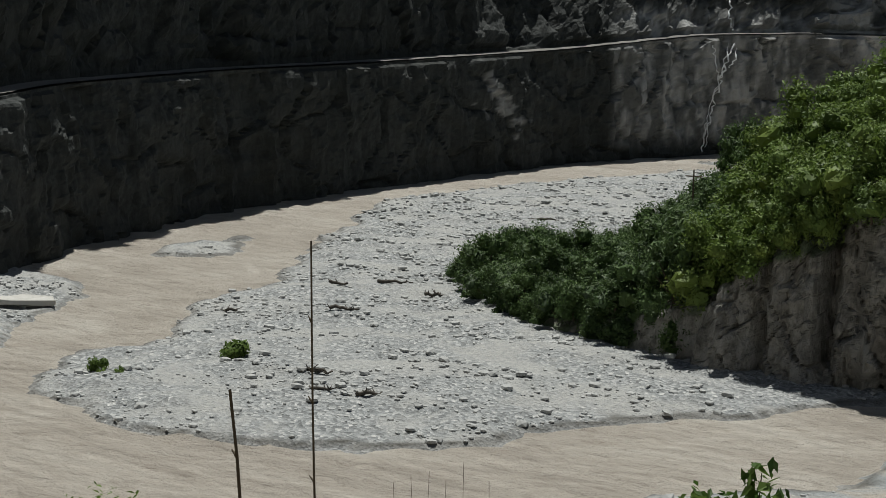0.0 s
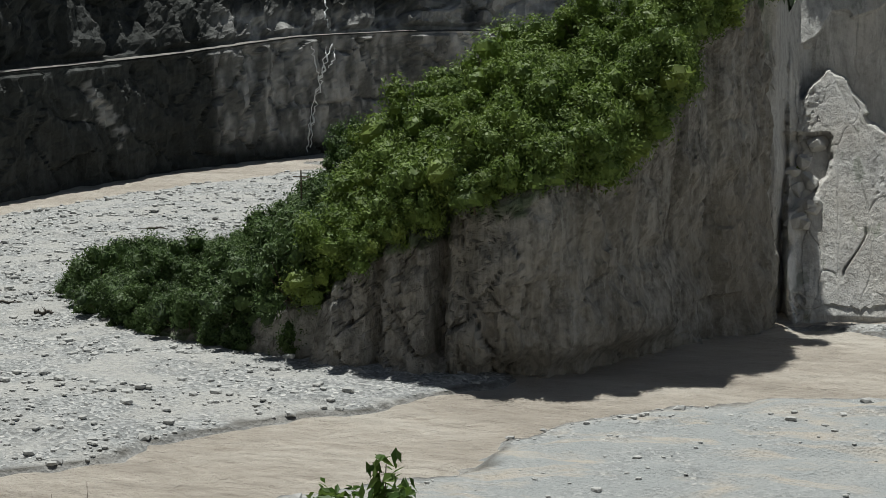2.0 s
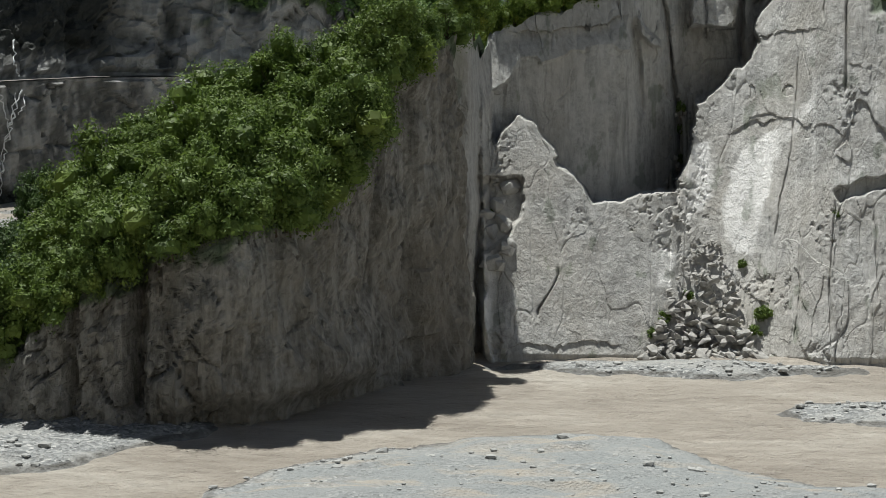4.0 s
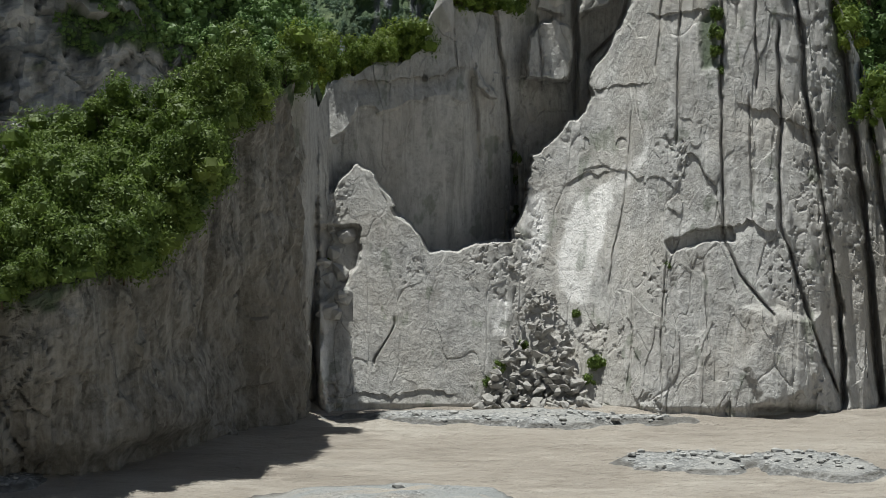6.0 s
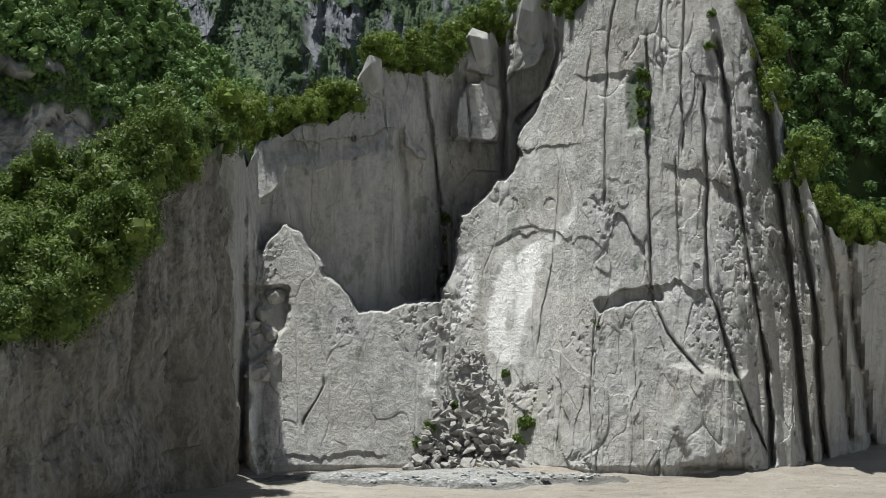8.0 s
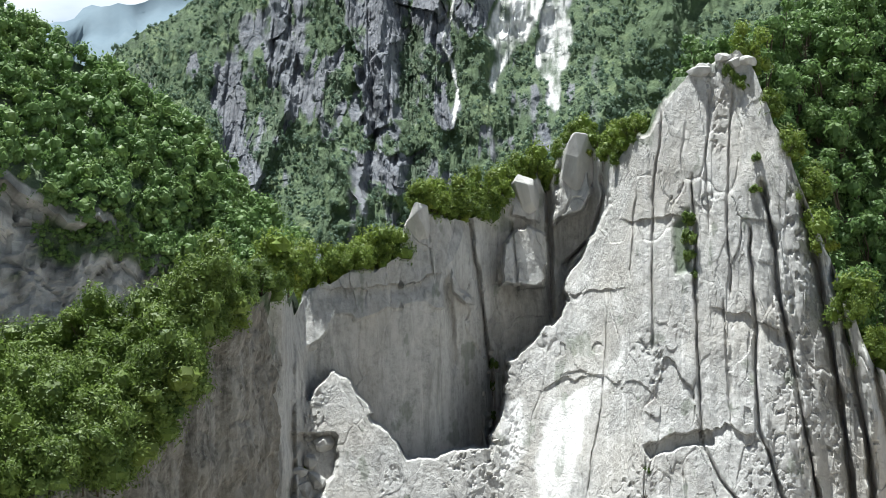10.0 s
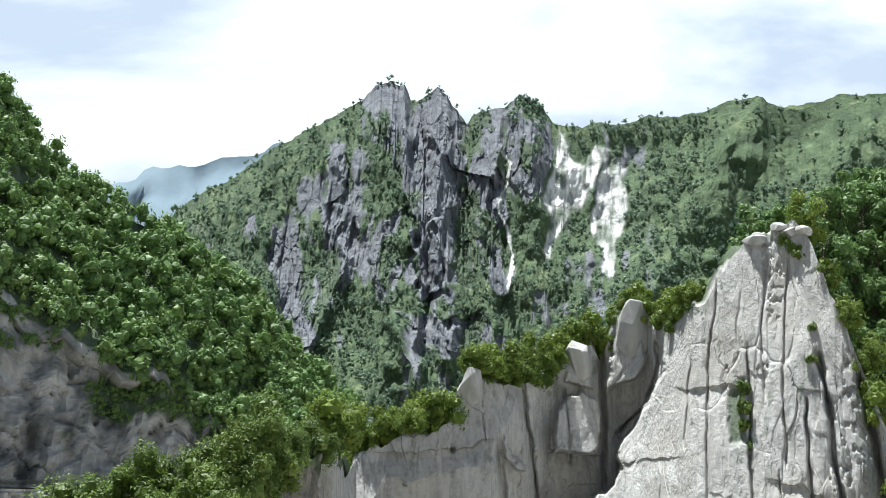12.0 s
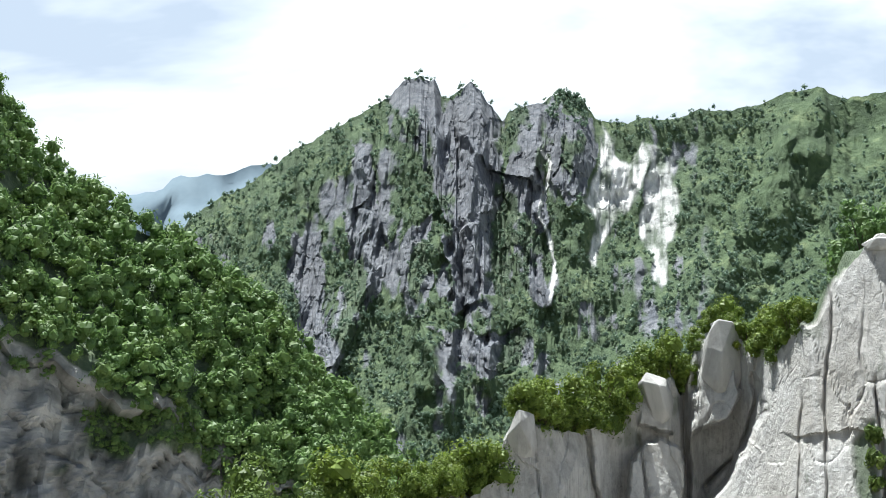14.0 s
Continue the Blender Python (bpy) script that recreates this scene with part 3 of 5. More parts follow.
def cliff_face(x, z):
    """Relief of the rock face over its leaning slabs: x along it, z up."""
    foot = np.interp(x, [p[0] for p in FOOT], [p[1] for p in FOOT])
    y = foot.copy()
    y += 1.8 * mask(x, z, RECESS, 0.3) - 1.0 * mask(x, z, BULGE, 0.8) + 1.3 * mask(x, z, SLOT, 0.15) + 0.5 * mask(x, z, GAP, 0.4)
    y += 1.8 * (1 - step(z, 0.2, 1.3)) * step(x, 28, 30) * (1 - step(x, 35, 37))
    y += 0.5 * (1 - step(z, 0.0, 0.8)) * step(x, -18, -17)
    y -= 1.0 * mask(x, z, BLOCKS_LIT[0], 0.3) + 1.2 * mask(x, z, BLOCKS_LIT[1], 0.4) + 0.7 * mask(x, z, BLOCKS_LIT[3], 0.2)
    for zs, xs, wide, deep in CRACKS:
        c = np.interp(z, zs[::-1], xs[::-1]) + 0.3 * vnoise(z * 0.12, xs[0], 0, 7) + 0.10 * fbm(z * 0.5, xs[0], 0, 3, 9)
        reach = step(z, zs[-1] - 1.5, zs[-1] + 0.5) * (1 - step(z, zs[0] - 0.5, zs[0] + 1.5))
        y += deep * bell(x - c, wide * (0.75 + 0.4 * vnoise(z * 0.5, xs[0], 2, 8))) * reach
    for x0, x1, zc, slope, lip in LEDGES:
        dz = z - zc - slope * (x - x0) - 0.5 * fbm(x * 0.5, zc, 0, 4, 69)
        y += lip * bell(np.minimum(dz + 0.1, 0), 1.4) * (dz < 0.1) * step(x, x0 - 1, x0 + 1) * (1 - step(x, x1 - 1, x1 + 1))
    ribs = step(x, 29, 33)
    quiet = step(x, -17, -14) * (1 - step(x, -1, 2)) * (1 - step(z, 34, 36)) * 0.7 + 0.6 * bell(x - 9.5, 4.0) * step(z, 10, 13) * (1 - step(z, 27, 31))
    rough = 0.7 * (1 - np.clip(quiet, 0, 0.85))
    # columns to the far end, plates and thin joints over the rest
    y -= 0.8 * ribs * np.abs(np.sin((x - edge_at(z)) * 1.15 + 0.6 * vnoise(z * 0.1, x * 0.3, 0, 68)))
    for k, (fx, fz, amp) in enumerate(((0.24, 0.07, 0.5), (0.6, 0.13, 0.22), (1.5, 0.3, 0.10))):
        t_, g_ = blocks(x * fx + 0.22 * vnoise(x * fx * 1.3, z * fz * 2, k, 52), z * fz + 0.2 * vnoise(x * 0.5, z * 0.4, k, 53), 51 + 5 * k)
        some = step(vnoise(x * 0.25, z * 0.12, k, 71), -0.15, 0.3)
        y -= rough * amp * (1.3 * (t_ - 0.5) - (0.8 if k < 2 else 0.0) * some * bell(g_, 0.03))
    y -= rough * 0.15 * ridged(x * 0.4, z * 0.07, 0, 3, 57) + (0.05 + 0.07 * rough) * fbm(x * 0.6, z * 0.4, 0, 5, 58) + 0.6 * rough * fbm(x * 0.14, z * 0.11, 0, 2, 60)
    pits = np.clip(fbm(x * 1.9, z * 1.5, 0, 3, 59) - 0.15, 0, 1) * step(vnoise(x * 0.22, z * 0.13, 0, 67) + 0.35 * ribs + 1.2 * bell(x - 19.7, 1.7) * bell(z - 27, 3) + 0.8 * bell(x - 33.4, 0.9) * bell(z - 30, 6), 0.5, 0.75)
    return y + 0.5 * pits


top_line = np.interp(cx, [p[0] for p in TOP], [p[1] for p in TOP]) + fbm(cx * 0.6, 0, 0, 4, 41) * 0.45
CX, CS = np.meshgrid(cx, np.linspace(0, 1, 400))
CZ = -1.5 + CS * (top_line + 1.5)[None, :]
FY = cliff_face(CX, CZ)
upright = mask(CX, CZ, UPPER, 0.2)
for outline in BLOCKS_LIT:
    upright = upright * (1 - 0.75 * mask(CX, CZ, outline, 0.2))
upright = np.maximum(upright, mask(CX, CZ, PANEL, 0.2) * (1 - step(CX, 1.5, 2.4))) * (1 - mask(CX, CZ, WEDGE, 0.15))
plane = np.stack([np.interp(CZ[:, i], zz, lean_sum[:, i]) for i in range(len(cx))], 1)
FY += plane + np.maximum(hang_y - 0.06 * (hang_z - CZ) - plane, 0) * upright
# scaled out along the camera's rays as it leans back, so the outline fits the view
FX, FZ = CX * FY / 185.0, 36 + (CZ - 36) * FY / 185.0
# the crest rounds over and falls away behind
back = np.array([0.5, 1.3, 2.6, 5, 9, 16, 30, 60])
drop = np.array([0.15, 0.25, 0.3, 0.1, -0.5, -3, -12, -36])
BX = np.repeat(FX[-1:], len(back), 0)
BY = FY[-1:] + back[:, None]
BZ = FZ[-1:] + drop[:, None] + fbm(BX * 0.4, BY * 0.4, 0, 4, 61) * np.minimum(back, 1.2)[:, None]
BZ = BZ - np.clip(back - 4, 0, 40)[:, None] * 0.12 * np.clip((FZ[-1:] - 40) / 10, 0, 2)
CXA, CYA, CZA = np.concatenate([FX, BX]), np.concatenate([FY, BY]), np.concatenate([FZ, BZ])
fresh_or_lit = np.zeros_like(CX)
for outline in PALE:
    fresh_or_lit = np.maximum(fresh_or_lit, mask(CX, CZ, outline, 0.3) * np.clip(0.85 + 0.6 * fbm(CX * 0.6, CZ * 0.15, 0, 4, 62), 0.2, 1))
fresh_or_lit = fresh_or_lit + 0.45 * np.clip(ridged(CX * 0.5, CZ * 0.04, 0, 2, 63) - 0.8, 0, 1) * step(CX, 2, 6) * (1 - step(CX, 36, 40))
fresh_or_lit = np.concatenate([np.clip(fresh_or_lit, 0, 1), np.zeros((len(back), CX.shape[1]))])
green = np.zeros_like(CXA)
green[len(FX) + 1:] = 0.9
green[:len(FX)] = np.maximum(0.8 * mask(CX, CZ, GAP, 0.4), 0.4 * step(fbm(CX * 0.6, CZ * 0.3, 0, 4, 64), 0.85, 1.1))
cliff = tagged(new("cliff", sheet("cliff", CXA, CYA, CZA, ROCK, False, {"fresh_or_lit": fresh_or_lit, "green": green})),
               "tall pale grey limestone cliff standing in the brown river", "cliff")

# ---------------- wooded promontory ----------------
# foot x, y, rim height, ridge x, y, z
SPUR = [(-104, 178, 0.3, -106, 186, 0.5), (-97, 171, 0.5, -98, 184, 2.0), (-86, 160, 0.8, -90, 176, 3.5), (-76, 154.5, 1.6, -80, 174, 6.5), (-65, 150, 4.5, -71, 173, 11),
        (-57, 147, 9.5, -63, 173, 17), (-51, 147, 13.5, -56, 174, 22), (-46, 147.5, 15.5, -50, 175, 25.5), (-40, 149, 17.5, -45, 176, 28), (-35, 153, 18.6, -40, 177, 30),
        (-32, 159, 20.5, -36, 178, 31.5), (-29.5, 164.5, 27, -33.5, 177, 32.5), (-27, 170, 32.3, -31, 178, 33.6), (-22.5, 178, 36, -25, 182.5, 35.6), (-19.6, 183.2, 36, -21.5, 186, 35.6)]
line, _ = along(SPUR, 380)
tang = np.gradient(line[:, :2], axis=0)
outx, outy = tang[:, 1], -tang[:, 0]
nrm = np.hypot(outx, outy)
outx, outy = outx / nrm, outy / nrm
su = np.concatenate([[0], np.cumsum(np.hypot(*np.diff(line[:, :2], axis=0).T))])
sv = np.linspace(0, 1, 110)
U, V = np.meshgrid(su, sv)
rim = line[:, 2][None, :] + fbm(U * 0.35, 0, 0, 3, 71) * 0.8 * np.clip(line[:, 2] / 6, 0.1, 1)[None, :]
PZ = -1.2 + V * (rim + 1.2)
hgt = np.clip(line[:, 2] / 12, 0.08, 1)[None, :]
tone, gap = blocks(U * 0.28 + 0.4 * vnoise(U * 0.3, PZ * 0.3, 0, 72), PZ * 0.13, 73)
flat_face = step(line[:, 0], -43, -37)[None, :]
out = hgt * (1 - 0.7 * flat_face) * (1.6 * (tone - 0.5) - 0.7 * bell(gap, 0.05))
tone, gap = blocks(U * 0.8, PZ * 0.45 + 0.4 * vnoise(U, PZ, 0, 74), 75)
out += hgt * (1 - 0.7 * flat_face) * (0.7 * (tone - 0.5) - 0.3 * bell(gap, 0.08))
out += hgt * ((0.7 - 0.35 * flat_face) * ridged(U * 0.25, PZ * 0.06, 0, 4, 76) + 0.35 * fbm(U * 0.4, PZ * 0.4, 0, 5, 77))
lx = line[:, 0][None, :]
out -= 3.0 * bell(lx + 47.2, 0.8) * step(PZ, 0.5, 3)
out -= 2.2 * bell(lx + 61, 1.2) * hgt
out -= 1.8 * bell(lx + 53.5, 0.5) * hgt
out += 2.4 * bell(lx + 40, 3.5) * step(PZ, 4, 12) - 2.2 * step(lx, -47, -44) * (1 - step(lx, -30, -26)) * (1 - step(PZ, 0.5, 3.5))
out -= 2.2 * bell(lx + 27.6, 0.45) * step(PZ, 8, 12) + 1.2 * bell(lx + 31.4 + 0.06 * PZ, 0.3) * step(PZ, 9, 13) + 0.9 * bell(lx + 24.6, 0.25) + 0.8 * bell(lx + 36.5 - 0.1 * PZ, 0.4) * step(PZ, 6, 9)
out += flat_face * (1.5 * fbm(U * 0.10, PZ * 0.09, 0, 3, 80) + 0.25 * fbm(U * 0.8, PZ * 0.25, 0, 4, 83))
out -= 0.9 * step(lx, -26.5, -25.8) * (1 - step(lx, -23.5, -22.5)) * (1 - step(PZ, 4, 4.5))
out -= PZ * (0.28 - 0.25 * flat_face)
PX, PY = line[:, 0][None, :] + outx[None, :] * out, line[:, 1][None, :] + outy[None, :] * out
w = np.linspace(0, 1, 26)[1:, None]
TX = PX[-1:] * (1 - w) + line[:, 3][None, :] * w
TY = PY[-1:] * (1 - w) + line[:, 4][None, :] * w
TZ = PZ[-1:] + (line[:, 5][None, :] - PZ[-1:]) * w ** 0.85 + fbm(TX * 0.3, TY * 0.3, 0, 4, 78) * 0.9 * np.sin(w * 3.1)
b = np.linspace(0, 1, 10)[1:, None]
KX, KY = TX[-1:] - 8 * b, TY[-1:] + np.interp(line[:, 0], [-104, -42, -32, -19], [34, 34, 12, 4])[None, :] * b
KZ = TZ[-1:] * (1 - b ** 1.3) - 1.5 * b
SX, SY, SZ = np.concatenate([PX, TX, KX]), np.concatenate([PY, TY, KY]), np.concatenate([PZ, TZ, KZ])
pg = np.zeros_like(SX)
pg[len(PX) + 1:] = 1.0
pg[:len(PX)] = step(fbm(U * 0.5, PZ * 0.3, 0, 4, 79) + (PZ - rim + 3) * 0.3, 0.5, 1.1) * 0.8
spur = tagged(new("promontory", sheet("promontory", SX, SY, SZ, ROCK_SPUR, False, {"fresh_or_lit": SX * 0, "green": pg})),
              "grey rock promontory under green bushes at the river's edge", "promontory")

# ---------------- far canyon wall and the wooded slope above it ----------------
def bearing(azimuth, distance, elevation):
    """A place seen from the viewpoint under the given angles (degrees)."""
    a = radians(azimuth)
    return (-math.sin(a) * distance, math.cos(a) * distance, 36 + distance * math.tan(radians(elevation)))


# foot x, y, road height, shoulder (upper edge of the bare rock), crest
WALL = [(-120, 60, 22, -128, 58, 82, -330, 60, 190), (-140, 120, 22, -148, 123, 82, -340, 150, 190), (-152, 150, 22, -160, 153, 82, -340, 200, 185), (-162, 172, 22.3, -170, 174, 82, -335, 240, 180),
        (-168, 215, 22.5, -177, 217, 80, -330, 290, 180), (-167, 261, 22.5, -178, 264, 72, -290, 350, 176), (-159, 319, 23.6, -182, 330, 60, *bearing(28, 490, 16.4)),
        (-143, 357, 26.5, *bearing(22.5, 412, 4.4), *bearing(22, 490, 14.9)), (-126, 384, 26.8, *bearing(18.6, 425, 4.3), *bearing(18.1, 490, 12.4)),
        (-117, 393, 26.6, *bearing(16.4, 432, 4.2), *bearing(16.6, 490, 9.9)), (-106, 400, 26.5, *bearing(14.6, 434, 2.9), *bearing(14.3, 488, 8.1)), (-92, 408, 26, *bearing(12.2, 436, 2.0), *bearing(11.9, 485, 7.0)),
        (-78, 414, 24, *bearing(10.2, 438, 1.4), *bearing(9.8, 482, 6.0)), (-66, 420, 18, *bearing(8.6, 440, 0.2), *bearing(8.4, 478, 4.1)), (-48, 430, 10, *bearing(6.4, 445, -1.0), *bearing(6.4, 475, 1.7)),
        (-10, 460, 4, -8, 475, 12, -6, 500, 20)]
wl, _ = along(WALL, 520)
uneven = np.arange(520) * 0.11
wl[:, 5] += 5.0 * fbm(uneven, 0, 0, 4, 89) * np.clip((wl[:, 5] - 20) / 20, 0, 1)
tg = np.gradient(wl[:, :2], axis=0)
wl_n = np.stack([tg[:, 1], -tg[:, 0]], 1)
wl_n /= np.linalg.norm(wl_n, axis=1)[:, None]
wu = np.concatenate([[0], np.cumsum(np.hypot(*np.diff(wl[:, :2], axis=0).T))])


def wall_strip(a, b, n, curve=1.0):
    """A strip of the wall between two lines of places."""
    v = np.linspace(0, 1, n)[:, None, None]
    p = a[None] + (b - a)[None] * v ** np.array([curve, curve, 1.0])
    return p[..., 0], p[..., 1], p[..., 2]


def wall_relief(u, z, amp, seed):
    tone, gap = blocks(u * 0.12 + 0.5 * vnoise(u * 0.1, z * 0.1, 0, seed), z * 0.08, seed + 1)
    tone2, gap2 = blocks(u * 0.4, z * 0.25 + 0.5 * vnoise(u * 0.5, z * 0.4, 0, seed + 5), seed + 2)
    return amp * (1.8 * (tone - 0.5) - 1.0 * bell(gap, 0.06) + 0.8 * (tone2 - 0.5) + 1.2 * ridged(u * 0.09, z * 0.03, 0, 4, seed + 3) + 0.6 * fbm(u * 0.3, z * 0.3, 0, 4, seed + 4))


rz, shoulder = wl[:, 2], wl[:, 5]
inward = -wl_n


def ledge(inset, z):
    return np.column_stack([wl[:, 0] + inward[:, 0] * inset, wl[:, 1] + inward[:, 1] * inset, z])


A1 = wall_strip(ledge(0, rz * 0 - 1.5), ledge(1.2, rz), 60)
o = wall_relief(wu[None, :], A1[2], 1.0, 81) * np.linspace(0.7, 1, 60)[:, None] ** 0.5
o[-2:] *= 0.25
A1 = (A1[0] + wl_n[:, 0] * o, A1[1] + wl_n[:, 1] * o, A1[2])
A2 = wall_strip(ledge(1.4, rz), ledge(5.4, rz + 0.15), 4)
A3 = wall_strip(ledge(5.7, rz + 0.3), wl[:, 3:6], 60)
o = wall_relief(wu[None, :], A3[2], 1.3, 91)
o[:2] *= 0.2
A3 = (A3[0] + wl_n[:, 0] * o, A3[1] + wl_n[:, 1] * o, A3[2] + 0.3 * o)
A4 = wall_strip(wl[:, 3:6], wl[:, 6:9], 70, 1.15)
o = 3.0 * fbm(wu[None, :] * 0.035, A4[2] * 0.04, 0, 5, 95) + 2.0 * ridged(wu[None, :] * 0.03, A4[2] * 0.01, 0, 3, 96)
o[-12:] *= np.linspace(1, 0.3, 12)[:, None]
A4 = (A4[0] + wl_n[:, 0] * o, A4[1] + wl_n[:, 1] * o, A4[2] + 0.4 * o)
b = np.linspace(0, 1, 6)[1:, None]
A5 = (A4[0][-1:] - wl_n[:, 0] * 160 * b, A4[1][-1:] - wl_n[:, 1] * 160 * b, A4[2][-1:] * (1 - b) - 2 * b)
LX, LY, LZ = (np.concatenate([a[k] for a in (A1, A2, A3, A4, A5)]) for k in range(3))
lg = np.zeros_like(LX)
lg[128:] = 0.9
lg[64:124] = step(fbm(wu[None, :] * 0.05, A3[2] * 0.05, 0, 4, 97) + (A3[2] - shoulder + 6) * 0.1, 0.15, 0.5) * 0.9
wall_az = np.degrees(np.arctan2(-LX, LY))
streaky = fbm(LX * 0.7, LY * 0.7, LZ * 0.22, 4, 98)
# sunlight on the rock round the waterfall is painted in here as paler colour
pale = step(wall_az, 17.0, 19.5) * (1 - step(wall_az, 24.6, 25.2)) * step(LZ, 1, 7) * (1 - step(LZ, 30, 35)) * (0.10 + 0.30 * step(streaky, -0.5, 0.7))
pale += 0.35 * step(0.35 + 0.5 * fbm(LX * 0.5, LY * 0.5, LZ * 0.5, 3, 100) - np.abs(wall_az - 28.6 - 0.09 * (LZ - 12)) * 0.7 - np.abs(LZ - 13) * 0.07, 0.0, 0.3)
pale += (1 - step(wall_az, 17.2, 18.6)) * step(LZ, rz[None, :] - 16, rz[None, :] + 2) * np.clip(0.34 + 0.35 * fbm(LX * 0.16, LY * 0.16, LZ * 0.1, 5, 90), 0.03, 0.55)
canyon_wall = tagged(new("canyon_wall", sheet("canyon_wall", LX, LY, LZ, ROCK_DARK, False, {"fresh_or_lit": np.clip(pale, 0, 0.8), "green": lg})),
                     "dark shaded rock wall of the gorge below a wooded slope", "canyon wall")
R0 = wall_strip(ledge(1.1, rz + 0.30), ledge(5.2, rz + 0.34), 5)
sel = slice(60, 470)
tagged(new("road", sheet("road", R0[0][:, sel], R0[1][:, sel], R0[2][:, sel] + fbm(R0[0][:, sel] * 0.4, R0[1][:, sel] * 0.4, 0, 2, 99) * 0.05, ROAD)),
       "pale gravel road cut into the gorge wall", "road", "", "structure")

# ---------------- far mountains ----------------
SKYLINE = [(15, 6.0), (11.97, 7.75), (11.06, 8.5), (10.13, 9.05), (9.19, 9.65), (8.63, 10.2), (7.88, 10.64), (6.35, 11.35), (5.59, 11.94), (5.11, 12.33), (4.54, 12.57), (4.14, 12.5), (3.88, 11.88),
           (3.55, 11.93), (2.98, 12.41), (2.68, 12.1), (2.48, 11.7), (1.99, 11.29), (1.5, 11.54), (0.73, 11.8), (0.44, 12.0), (0.05, 12.12), (-0.63, 11.84), (-0.98, 11.27), (-1.41, 11.14),
           (-1.99, 11.07), (-2.56, 11.27), (-3.33, 11.14), (-4.29, 11.49), (-5.25, 11.35), (-6.2, 11.62), (-6.96, 11.89), (-7.9, 12.06), (-8.83, 11.63), (-9.77, 11.79), (-10.69, 12.02), (-14.5, 12.1)]
# bare rock faces, pale scars and the green tongue between them: bearing and height in degrees
FACES = [[(6.81, 10.39), (6.13, 10.31), (5.78, 7.65), (5.47, 6.32), (6.11, 5.36), (6.65, 4.01), (7.2, 3.05), (7.79, 3.8), (7.71, 4.56), (6.9, 6.1), (6.65, 7.63)],
         [(5.59, 11.84), (4.14, 12.7), (3.84, 11.98), (3.55, 12.0), (2.97, 12.6), (2.48, 11.9), (1.99, 11.5), (1.84, 8.11), (1.62, 6.2), (1.8, 5.44), (2.58, 5.81), (3.52, 5.03), (3.67, 7.7), (4.58, 10.16), (5.37, 10.71)],
         [(1.79, 11.6), (0.73, 12.0), (0.3, 12.1), (0.2, 11.4), (-0.92, 11.3), (-1.12, 10.42), (-0.65, 9.09), (-0.27, 8.7), (0.41, 9.46), (0.8, 9.65), (0.68, 7.36), (0.37, 5.84), (0.85, 5.45), (1.43, 6.2), (1.75, 8.11)],
         [(8.56, 7.58), (7.61, 7.8), (7.52, 4.57), (7.88, 3.8), (8.5, 5.68)], [(4.28, 4.63), (2.56, 4.47), (1.22, 5.06), (1.02, 3.92), (2.53, 3.14)],
         [(5.3, 7.6), (4.3, 8.2), (4.2, 5.2), (5.0, 4.9)], [(11.9, 7.3), (10.8, 7.7), (10.4, 6.6), (11.6, 6.4)]]
SCARS = [[(-1.37, 11.0), (-1.61, 10.2), (-1.99, 10.0), (-2.53, 10.52), (-2.61, 9.85), (-2.42, 9.19), (-2.0, 8.29), (-1.47, 7.76), (-1.15, 6.99), (-0.83, 6.52), (-0.71, 6.99), (-0.95, 7.76), (-0.5, 8.8), (-0.94, 9.47)],
         [(-2.53, 10.33), (-3.53, 9.85), (-3.69, 8.05), (-3.31, 7.2), (-3.16, 6.06), (-2.59, 6.21), (-2.68, 7.0), (-2.29, 7.67), (-2.61, 9.0)]]
# ribs: bearing of the edge from top to bottom, reach to either side, how far it stands out
RIBS = [((12.5, 10.5, 8.6, 6.0, 3), (4.15, 3.95, 3.72, 3.6, 3.6), 1.5, 0.35, 15), ((10.4, 7.6, 6.2, 4, 3), (6.45, 6.2, 6.1, 6.9, 7.4), 0.7, 0.5, 12),
        ((12.4, 10, 8, 5.4, 4), (3.0, 2.95, 3.0, 2.6, 2.4), 0.6, 0.75, 13), ((11.7, 9, 7, 5.5, 4), (0.9, 1.1, 1.15, 1.0, 0.9), 0.7, 0.3, 10),
        ((12.1, 10, 8.8, 8), (0.1, -0.2, -0.35, -0.5), 0.5, 0.7, 11), ((9.6, 7, 5, 2), (9.1, 8.8, 8.5, 8.2), 1.6, 0.5, 11),
        ((6, 4, 2), (4.9, 4.2, 3.4), 1.1, 0.5, 9), ((12.1, 9, 6, 3), (-8.0, -6.2, -4.6, -2.6), 2.6, 1.6, 13), ((11, 8, 5, 3), (-11.5, -9.5, -7.4, -5.4), 2.0, 1.6, 11),
        ((10.5, 8, 6), (-2.62, -2.35, -2.1), 0.5, 0.5, 5), ((9.2, 7, 5.8), (0.2, -0.2, -0.2), 0.4, 0.5, 5)]
D_CREST, D_FOOT, LOW = 600.0, 440.0, -1.0
ma = np.linspace(15, -14.5, 740)
ms = np.linspace(0, 1, 300)
MA, MS = np.meshgrid(ma, ms)
crest_el = np.interp(-ma, [-a for a, _ in SKYLINE], [e for _, e in SKYLINE]) + fbm(ma * 3.0, 0, 0, 3, 101) * np.where(ma > -1.2, 0.10, 0.05)
ME = LOW + (crest_el[None, :] - LOW) * MS
wa = MA + 0.16 * fbm(MA * 1.6, ME * 1.1, 0, 4, 111)
we = ME + 0.22 * fbm(MA * 1.6, ME * 1.1, 7, 4, 112)
bare = np.zeros_like(MA)
for face in FACES:
    bare = np.maximum(bare, step(inside(wa, we, face), -0.12, 0.10))
scars = np.zeros_like(MA)
for scar in SCARS:
    scars = np.maximum(scars, step(inside(wa, we, scar), -0.05, 0.12))
